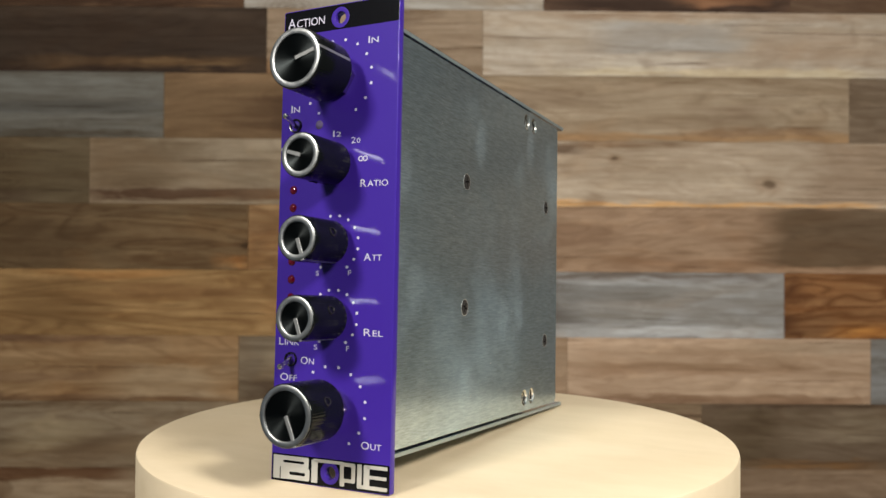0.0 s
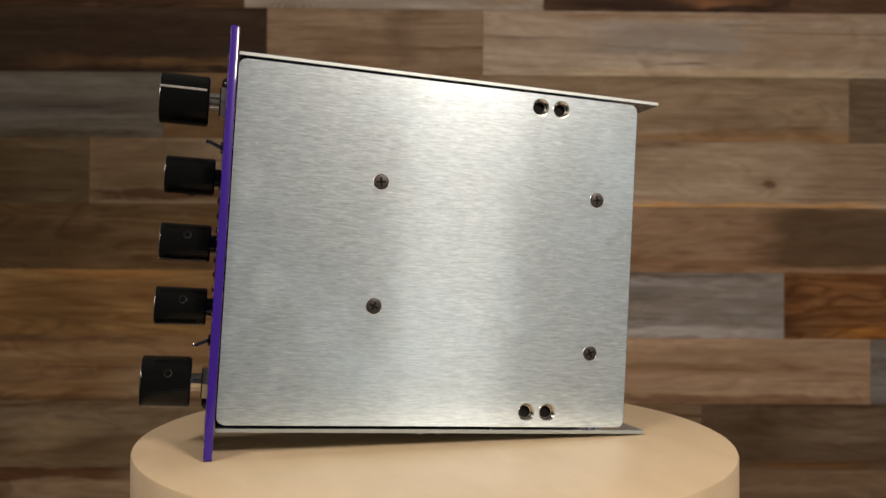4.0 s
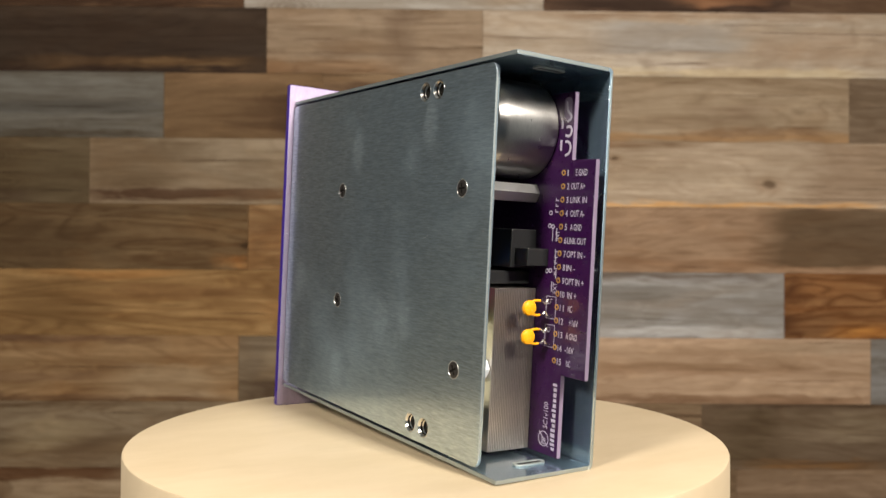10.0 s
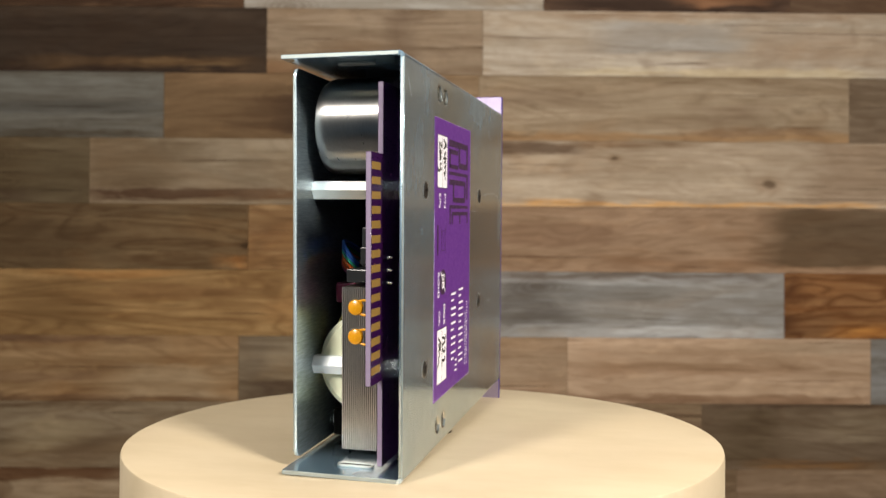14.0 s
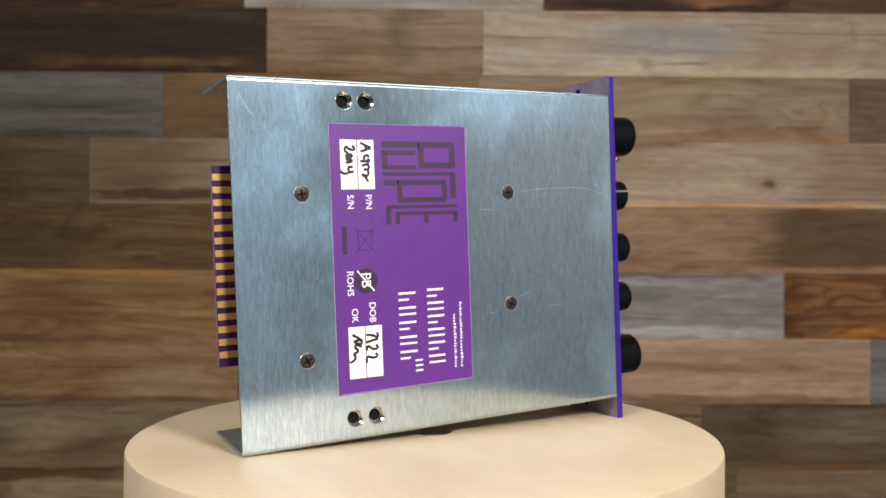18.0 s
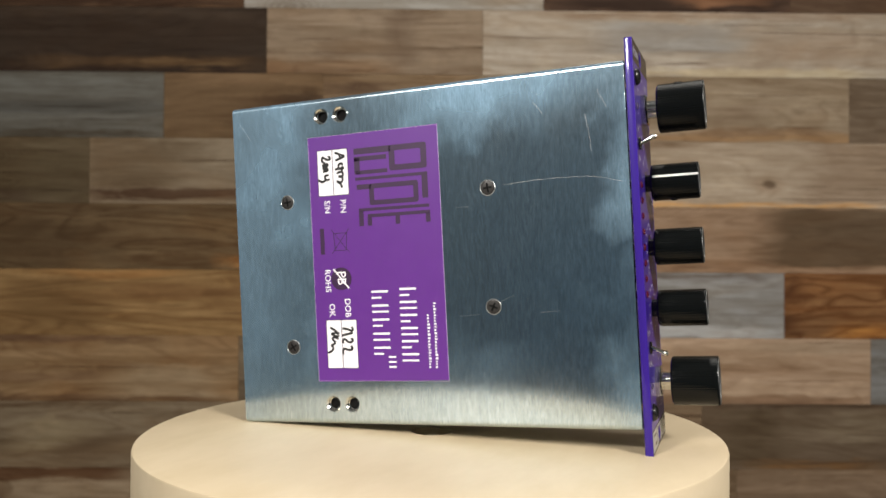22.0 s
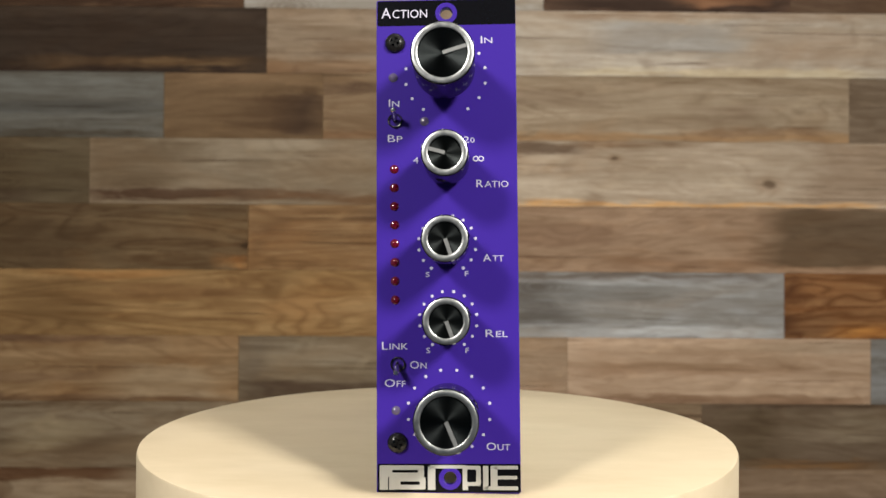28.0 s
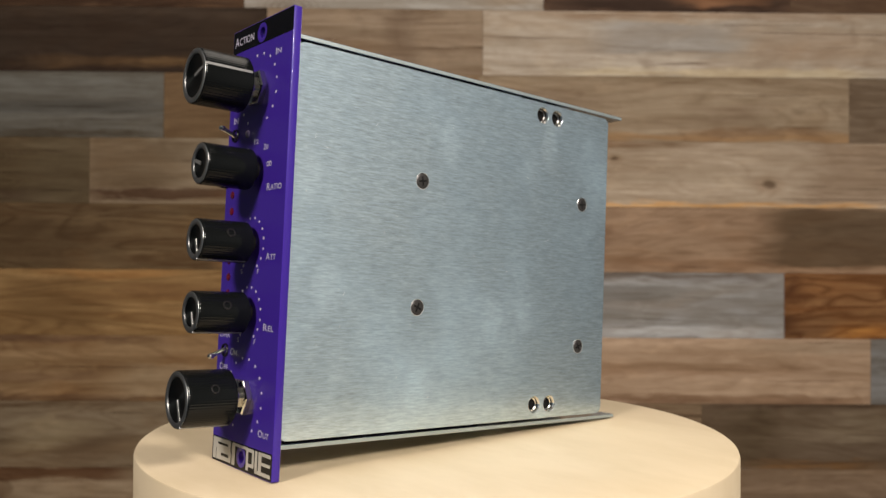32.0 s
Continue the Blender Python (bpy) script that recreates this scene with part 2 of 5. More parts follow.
    for tag in "abcd":
        band = within(parts.outputs["Z"], own("band_z_" + tag).outputs["Fac"], own("band_half_" + tag).outputs["Fac"], 0.010, rag)
        reach = within(parts.outputs["X"], own("band_x_" + tag).outputs["Fac"], own("band_reach_" + tag).outputs["Fac"], 0.09, rag_x)
        fac = calc("MULTIPLY", calc("MULTIPLY", band, reach), 0.85)
        tone = own("band_tone_" + tag).outputs["Color"]
        shaded = n.mix(1.0, tone, detail, "MULTIPLY")
        shown = n.mix(fac, shown, shaded.outputs[2]).outputs[2]
    # single knots: a dark heart in a browner halo drawn out along the grain
    for tag in "ab":
        dx = calc("MULTIPLY", calc("SUBTRACT", calc("ADD", parts.outputs["X"], rag), own("knot_x_" + tag).outputs["Fac"]), 0.6)
        dz = calc("SUBTRACT", calc("ADD", parts.outputs["Z"], calc("MULTIPLY", rag, 0.4)), own("knot_z_" + tag).outputs["Fac"])
        off = calc("DIVIDE", calc("SQRT", calc("ADD", calc("MULTIPLY", dx, dx), calc("MULTIPLY", dz, dz)), 0.0), own("knot_size_" + tag).outputs["Fac"])
        halo = calc("MULTIPLY", calc("SUBTRACT", 2.2, off, True), 0.45)
        heart = calc("MULTIPLY", calc("DIVIDE", calc("SUBTRACT", 1.0, off), 0.5, True), 0.8)
        shown = n.mix(halo, shown, n.mix(1.0, shown, (0.62, 0.5, 0.4), "MULTIPLY").outputs[2]).outputs[2]
        shown = n.mix(heart, shown, n.mix(1.0, base, (0.22, 0.17, 0.13), "MULTIPLY").outputs[2]).outputs[2]
    n.link(shown, n.bsdf.inputs["Base Color"])
    n.bump(grain, 0.3, 0.0008)
    return n.mat


def disc_wood():
    """Pale sanded wood, almost without grain."""
    n = Nodes("pale_sanded_wood").set(Roughness=0.5, Specular_IOR_Level=0.35)
    at = n.coords((25, 60, 60))
    grain = n.noise(1.0, at, 4.0, 0.6)
    wide = n.noise(9.0, n.coords((1, 3, 1)), 3.0, 0.5)
    tone = n.ramp(grain.outputs["Fac"], [(0.3, (0.46, 0.375, 0.25)), (0.62, (0.525, 0.435, 0.305))])
    both = n.mix(n.scalar(wide.outputs["Fac"], 0.0, 0.5).outputs[0], tone.outputs[0], (0.475, 0.38, 0.25))
    n.link(both.outputs[2], n.bsdf.inputs["Base Color"])
    n.bump(grain.outputs["Fac"], 0.06, 0.0002)
    return n.mat


def wall_paint(name, colour):
    n = Nodes(name).set(Roughness=0.8)
    wide = n.noise(1.5, n.coords((1, 1, 1)))
    n.link(n.mix(wide.outputs["Fac"], tuple(c * 0.92 for c in colour), colour).outputs[2], n.bsdf.inputs["Base Color"])
    n.bump(n.noise(140.0, n.coords((1, 1, 1))).outputs["Fac"], 0.15, 0.001)
    return n.mat


PLANK = plank_wood()
DISC = disc_wood()
PAINT = wall_paint("blue_grey_wall_paint", (0.18, 0.30, 0.45))
SIDE = wall_paint("dim_blue_grey_wall_paint", (0.12, 0.155, 0.19))
REFLECTOR = wall_paint("pale_grey_reflector", (0.25, 0.28, 0.305))
CEIL = wall_paint("pale_grey_ceiling_paint", (0.42, 0.46, 0.50))
FLOOR = wall_paint("grey_floor", (0.12, 0.115, 0.11))
BATTEN = wall_paint("dark_joint", (0.07, 0.05, 0.036))
STAND = plain("black_stand_paint", (0.03, 0.03, 0.03), 0.5)
PURPLE = plain("purple_enamel", (0.032, 0.0128, 0.195), 0.34, wear=0.25, Specular_IOR_Level=0.12, Coat_Weight=0.4, Coat_Roughness=0.05)
PANEL_BACK = brushed("bare_panel_back", (0.47, 0.40, 0.54), "z", "x", 0.58, 0.2)
LID_STEEL = brushed("brushed_lid_steel", (0.77, 0.91, 0.98), "y", "z", 0.54, 0.75, 0.17, 0.4, 0.14, 0.06, 0.62, 0.70, 0.62, 0.10, fleck=0.775, streak=0.18, brush=240.0)
CASE_STEEL = brushed("zinc_case_steel", (0.72, 0.83, 0.89), "z", "y", 0.21, 0.6, 0.20, 0.3, 0.10, 0.05, 0.58, 0.6, 0.7, 0.0, 0.2, 0.76, brush=380.0, streaky=0.25)
CAN_STEEL = brushed("drawn_can_steel", (0.47, 0.46, 0.445), "z", "x", 0.30, 0.75, 0.05)
LAMINATE = brushed("transformer_laminate", (0.68, 0.62, 0.57), "z", "x", 0.4, 0.4)
BLACK_INK = plain("black_ink", (0.003, 0.003, 0.004), 0.2, wear=0.3, Specular_IOR_Level=0.12)
WHITE_INK = plain("white_ink", (0.39, 0.37, 0.46), 0.5)
SILVER_INK = plain("silver_ink", (0.50, 0.49, 0.46), 0.36, 0.5)
KNOB_BLACK = plain("black_anodised_knob", (0.0035, 0.004, 0.004), 0.10, 0.0, wear=0.4, Specular_IOR_Level=0.20)
KNOB_FACE = brushed("black_spun_face", (0.018, 0.020, 0.020), "x", "round", 0.36, 0.82, 0.0)
RIM = plain("knob_rim_aluminium", (0.36, 0.365, 0.365), 0.34, 1.0)
SILVER = plain("turned_aluminium", (0.66, 0.68, 0.68), 0.33, 1.0)
POINTER = plain("pointer_silver", (0.26, 0.26, 0.257), 0.36, 0.7)
CUT_EDGE = plain("cut_sheet_edge", (0.37, 0.42, 0.42), 0.45, 0.85)
NICKEL = plain("nickel_plate", (0.70, 0.68, 0.62), 0.16, 1.0)
BLACK_SCREW = plain("black_oxide_screw", (0.008, 0.007, 0.007), 0.24, 0.0, Specular_IOR_Level=0.45)
WORN_SCREW = plain("worn_black_screw", (0.018, 0.016, 0.015), 0.4, 0.0)
# near-black colour standing in for the shade in recesses, holes and gaps
RECESS_SHADE = plain("recess_shade", (0.006, 0.006, 0.006), 0.7, Specular_IOR_Level=0.1)
RED_LENS = plain("red_led_lens", (0.085, 0.0015, 0.010), 0.10, Transmission_Weight=0.1, Coat_Weight=0.6)
CLEAR_LENS = plain("clear_led_lens", (0.07, 0.055, 0.11), 0.08, Coat_Weight=0.7)
PCB = plain("purple_circuit_board", (0.026, 0.0032, 0.042), 0.3, Coat_Weight=0.3)
EDGE = plain("cut_board_edge", (0.19, 0.15, 0.23), 0.5)
GOLD = plain("gold_contact", (0.55, 0.33, 0.09), 0.35, 0.6)
STICKER = plain("purple_sticker", (0.098, 0.019, 0.212), 0.42)
STICKER_DARK = plain("sticker_dark_print", (0.032, 0.010, 0.045), 0.45)
STICKER_WHITE = plain("sticker_white_print", (0.80, 0.78, 0.82), 0.5)
PAPER_EDGE = plain("cut_paper_edge", (0.42, 0.30, 0.52), 0.6)
SCRATCH = plain("bare_scratch", (0.55, 0.58, 0.60), 0.5, 0.6)
PEN = plain("pen_ink", (0.008, 0.008, 0.008), 0.4)
NYLON = plain("white_nylon", (0.72, 0.78, 0.82), 0.35)
YELLOW = plain("yellow_epoxy", (0.80, 0.36, 0.01), 0.25, Coat_Weight=0.4)
TAPE = plain("yellow_tape", (0.62, 0.55, 0.12), 0.4)
BOBBIN = plain("white_bobbin_tape", (0.60, 0.62, 0.46), 0.4)
DARK_WINDING = plain("dark_grey_winding", (0.03, 0.032, 0.028), 0.35)
RELAY = plain("dark_grey_plastic", (0.013, 0.014, 0.015), 0.32)
TIN = plain("tinned_wire", (0.72, 0.71, 0.69), 0.25, 1.0)
BLUE_WIRE = plain("blue_wire", (0.02, 0.10, 0.45), 0.4)
GREEN_WIRE = plain("green_wire", (0.02, 0.35, 0.22), 0.4)
ORANGE_WIRE = plain("orange_wire", (0.60, 0.10, 0.01), 0.4)
MAROON_WIRE = plain("maroon_wire", (0.16, 0.01, 0.05), 0.4)
BRASS_DARK = plain("worn_bolt_metal", (0.30, 0.24, 0.16), 0.4, 0.9)

# ---- mesh helpers (millimetres in, metres out) ----
AXES = {"x": Matrix(((0, 0, 1), (1, 0, 0), (0, 1, 0))).to_4x4(), "y": Matrix(((1, 0, 0), (0, 0, -1), (0, 1, 0))).to_4x4(), "z": Matrix.Identity(4)}
# "x": plan (a, b) lies on (y, z) and rises along +x; "y": plan (a, b) lies on (x, z) and rises along -y; "z": plan on (x, y)
PLACED = pose(8.784 * MM, -78.787 * MM, 0, 0, -0.827, 0) @ pose(0, 0, 0, -3.092, 0, 0)


def part(name, bm, material, parent, label=""):
    """Links a bmesh (in millimetres, in the module's space) as one mesh under a thing or a part."""
    me = bpy.data.meshes.new(name)
    bm.to_mesh(me)
    bm.free()
    me.transform(Matrix.Scale(MM, 4))
    me.materials.append(material)
    ob = new(name, me)
    ob.parent = parent
    if parent is not None and parent.type == "EMPTY":
        ob.matrix_basis = parent_pose.get(parent.name, Matrix.Identity(4))
    if label:
        ob["label"] = label
    return ob


parent_pose = {}


def smooth(bm, limit=35):
    bm.normal_update()
    for f in bm.faces:
        f.smooth = True
    for e in bm.edges:
        if len(e.link_faces) == 2 and e.calc_face_angle(0) > radians(limit):
            e.smooth = False
    return bm


def box(x0, x1, y0, y1, z0, z1, bevel=0.0, seg=2, bm=None):
    bm = bm or bmesh.new()
    made = bmesh.ops.create_cube(bm, size=1.0, matrix=Matrix.Translation(((x0 + x1) / 2, (y0 + y1) / 2, (z0 + z1) / 2)) @ Matrix.Diagonal((x1 - x0, y1 - y0, z1 - z0, 1)))
    if bevel:
        edges = list({e for v in made["verts"] for e in v.link_edges})
        bmesh.ops.bevel(bm, geom=edges, offset=bevel, segments=seg, affect="EDGES", profile=0.5)
    return bm


def lathe(profile, centre, axis="y", n=48, bm=None, flute=0.0, flutes=0):
    """Turns a profile of (radius, height) about an axis; flutes: ridges round the surface."""
    bm = bm or bmesh.new()
    m = Matrix.Translation(centre) @ AXES[axis]
    rings = []
    for r, h in profile:
        if r <= 1e-6:
            rings.append([bm.verts.new(m @ Vector((0, 0, h)))])
            continue
        ring = []
        for k in range(n):
            a = 2 * math.pi * k / n
            rr = r - (flute * (1.0, 0.25, 0.0, 0.25)[k % 4] if flutes else 0.0)
            ring.append(bm.verts.new(m @ Vector((rr * math.cos(a), rr * math.sin(a), h))))
        rings.append(ring)
    for a, b in zip(rings, rings[1:]):
        for k in range(n):
            j = (k + 1) % n
            if len(a) == 1 and len(b) == 1:
                continue
            if len(a) == 1:
                bm.faces.new((a[0], b[j], b[k]))
            elif len(b) == 1:
                bm.faces.new((a[k], a[j], b[0]))
            else:
                bm.faces.new((a[k], a[j], b[j], b[k]))
    bmesh.ops.recalc_face_normals(bm, faces=bm.faces[:])
    return smooth(bm)


def rounded(a0, a1, b0, b1, r, n=5):
    """The outline of a rectangle with rounded corners."""
    out = []
    for ca, cb, s in ((a1 - r, b1 - r, 0), (a0 + r, b1 - r, 90), (a0 + r, b0 + r, 180), (a1 - r, b0 + r, 270)):
        for k in range(n + 1):
            t = radians(s + 90 * k / n)
            out.append((ca + r * math.cos(t), cb + r * math.sin(t)))
    return out


def circle(a, b, r, n=28):
    return [(a + r * math.cos(2 * math.pi * k / n), b + r * math.sin(2 * math.pi * k / n)) for k in range(n)]


def from_curve(data):
    ob = bpy.data.objects.new("tmp", data)
    scene.collection.objects.link(ob)
    me = bpy.data.meshes.new_from_object(ob.evaluated_get(bpy.context.evaluated_depsgraph_get()))
    bpy.data.objects.remove(ob)
    bpy.data.curves.remove(data)
    bm = bmesh.new()
    bm.from_mesh(me)
    bpy.data.meshes.remove(me)
    return bm


def plate(outline, holes, thick, axis, level, edge=0.0):
    """A flat sheet with real holes; its plan lies across the axis and it rises from level by thick."""
    cu = bpy.data.curves.new("plan", "CURVE")
    cu.dimensions, cu.fill_mode = "2D", "BOTH"
    cu.extrude, cu.bevel_depth, cu.bevel_resolution, cu.offset = thick / 2 - edge, edge, 1, -edge
    for ring in (outline, *holes):
        sp = cu.splines.new("POLY")
        sp.points.add(len(ring) - 1)
        for p, (a, b) in zip(sp.points, ring):
            p.co = (a, b, 0, 1)
        sp.use_cyclic_u = True
    bm = from_curve(cu)
    bmesh.ops.remove_doubles(bm, verts=bm.verts[:], dist=1e-4)
    bm.transform(AXES[axis] @ Matrix.Translation((0, 0, level + thick / 2)))
    bmesh.ops.recalc_face_normals(bm, faces=bm.faces[:])
    return bm


def letters(text, size, thick=0.02, stretch=1.0, align="LEFT", bold=0.0):
    cu = bpy.data.curves.new("text", "FONT")
    cu.body, cu.size, cu.extrude, cu.align_x, cu.resolution_u = text, size, thick / 2, align, 3
    cu.offset = bold
    bm = from_curve(cu)
    bm.transform(Matrix.Diagonal((stretch, 1, 1, 1)))
    return bm


def width_of(bm):
    xs = [v.co.x for v in bm.verts]
    return (min(xs), max(xs)) if xs else (0, 0)


def caps(text, height, length, bold=0.0):
    """A word in small capitals with a tall first letter, fitted to a length; its left end at 0, its middle height at 0."""
    first = letters(text[0], height / 0.72, bold=bold)
    x0, x1 = width_of(first)
    first.transform(Matrix.Translation((-x0, 0, 0)))
    if len(text) > 1:
        rest = letters(text[1:], height * 0.80 / 0.72, bold=bold)
        r0, r1 = width_of(rest)
        rest.transform(Matrix.Translation((x1 - x0 + height * 0.16 - r0, 0, 0)))
        me = bpy.data.meshes.new("tmp")
        rest.to_mesh(me)
        rest.free()
        first.from_mesh(me)
        bpy.data.meshes.remove(me)
    x0, x1 = width_of(first)
    first.transform(Matrix.Diagonal((length / (x1 - x0), 1, 1, 1)) @ Matrix.Translation((-x0, -height / 2, 0)))
    return first


def on_front(bm, x, z, lift=0.03):
    """Lays flat writing on the front panel."""
    bm.transform(Matrix.Translation((x, -lift, z)) @ AXES["y"])
    return bm


def tube(points, radius, n=8):
    """A round wire along points."""
    cu = bpy.data.curves.new("wire", "CURVE")
    cu.dimensions, cu.bevel_depth, cu.bevel_resolution, cu.use_fill_caps = "3D", radius, max(1, n // 4), True
    sp = cu.splines.new("BEZIER")
    sp.bezier_points.add(len(points) - 1)
    for p, co in zip(sp.bezier_points, points):
        p.co, p.handle_left_type, p.handle_right_type = co, "AUTO", "AUTO"
    cu.resolution_u = 6
    return smooth(from_curve(cu), 60)


def screw(name, parent, at, axis, r, material, head=0.9, label=""):
    """A cross-recess screw: domed head, the cut cross's shade put on as dark bars."""
    x, y, z = at
    if head > 1:
        profile = [(0.0, head * 0.55), (r * 0.4, head * 0.55), (r * 0.46, head), (r * 0.8, head * 0.78), (r * 0.97, head * 0.35), (r, 0.0), (r, -0.6)]
    else:
        profile = [(0.0, head), (r * 0.84, head), (r * 0.9, head * 0.8), (r, 0.0), (r, -0.6)]
    bm = lathe(profile, at, axis, 28)
    s = part(name, bm, material, parent, label)
    m = Matrix.Translation(at) @ AXES[axis]
    bm = bmesh.new()
    for turn in (20, 110):
        t = box(-r * 0.62, r * 0.62, -r * 0.13, r * 0.13, head * 0.6, head * 1.02)
        t.transform(m @ Matrix.Rotation(radians(turn), 4, "Z"))
        me = bpy.data.meshes.new("tmp")
        t.to_mesh(me)
        t.free()
        bm.from_mesh(me)
        bpy.data.meshes.remove(me)
    part("cross_recess", bm, RECESS_SHADE, s)
    return s


# ---- the room ----
WALL_Y = 1.307


def room():
    def slab(name, x0, x1, y0, y1, z0, z1, mat, label):
        bm = box(x0 / MM, x1 / MM, y0 / MM, y1 / MM, z0 / MM, z1 / MM)
        return tagged(part(name, bm, mat, None), label, "room shell", kind="structure")

    slab("floor", -2.1, 2.1, -2.2, 1.45, -1.05, -0.95, FLOOR, "plain grey floor of the room")
    slab("ceiling", -2.1, 2.1, -2.2, 1.45, 1.75, 1.85, CEIL, "plain pale grey ceiling of the room")
    slab("wall_west", -2.2, -2.1, -2.2, 1.45, -0.95, 1.75, SIDE, "plain blue-grey side wall")
    slab("wall_east", 2.1, 2.2, -2.2, 1.45, -0.95, 1.75, SIDE, "plain blue-grey side wall")
    # two unseen walls added near the lamps, to reflect brighter in the lid
    slab("wall_west_pier", -1.6, -1.45, -2.2, 0.1, -0.95, 1.75, SIDE, "unseen blue-grey wall added to brighten the lid's reflections")
    slab("wall_east_pier", 1.2, 1.35, -2.2, 0.1, -0.95, 1.75, REFLECTOR, "unseen pale grey wall added to brighten the lid's reflections")
    slab("wall_south", -2.1, 2.1, -2.3, -2.2, -0.95, 1.75, PAINT, "plain blue-grey wall behind the viewer")
    return slab("wall_north", -2.1, 2.1, WALL_Y + 0.012, WALL_Y + 0.1, -0.95, 1.75, BATTEN, "wall clad with reclaimed wooden planks in mixed browns and greys")


wall_north = room()

def tones(k):
    """Browns and greys for the boards out of sight."""
    return ((0.178, 0.103, 0.05), (0.305, 0.222, 0.146), (0.285, 0.265, 0.232), (0.112, 0.079, 0.052), (0.44, 0.352, 0.258))[k % 5]


PLANK_RNG = random.Random(5)


def plank(z0, a, b, tone, figure=0.3, bands=(), knots=()):
    """One board from a to b along the wall. Its stained or sappy bands: from, to (metres along the wall), low, high (shares of its height), tone.
    Its knots: along the wall, share of its height, radius."""
    out = PLANK_RNG.uniform(0.0, 1.2)
    lo, hi = z0 / MM + 0.12, z0 / MM + 126.5 - 0.12
    bm = box(a / MM + 0.15, b / MM - 0.15, WALL_Y / MM - out, WALL_Y / MM + 11.8, lo, hi, 0.4, 1)
    mid = Vector(((a + b) / 2 / MM, WALL_Y / MM, (lo + hi) / 2))
    bm.transform(Matrix.Translation(-mid))
    ob = part("plank", bm, PLANK, wall_north)
    ob.matrix_basis = Matrix.Translation(mid * MM)
    ob.color = (*tone, 1)
    ob["figure"] = figure
    spare = [(0.0, 0.0, 2.0, 0.0, tone)] * 4
    for tag, (x0, x1, low, high, own_tone) in zip("abcd", (list(bands) + spare)[:4]):
        ob["band_z_" + tag], ob["band_half_" + tag] = ((low + high) / 2 - 0.5) * 0.1265, (high - low) * 0.0633 + 0.005
        ob["band_x_" + tag], ob["band_reach_" + tag] = (x0 + x1) / 2 - mid.x * MM, (x1 - x0) / 2 + 0.03
        ob["band_tone_" + tag] = own_tone
    for tag, (x, share, radius) in zip("ab", (list(knots) + [(9.0, 0.5, 0.001)] * 2)[:2]):
        ob["knot_x_" + tag], ob["knot_z_" + tag], ob["knot_size_" + tag] = x - mid.x * MM, (share - 0.5) * 0.1265, radius


def plank_row(z0, *boards):
    """A row of boards, each with its left end; the last one runs to the room's corner."""
    ends = [b[0] for b in boards[1:]] + [2.09]
    for k, (board_spec, b) in enumerate(zip(boards, ends)):
        plank(z0, board_spec[0], b, *board_spec[1:])
    plank(z0, -2.09, boards[0][0], tones(PLANK_RNG.randrange(5)))


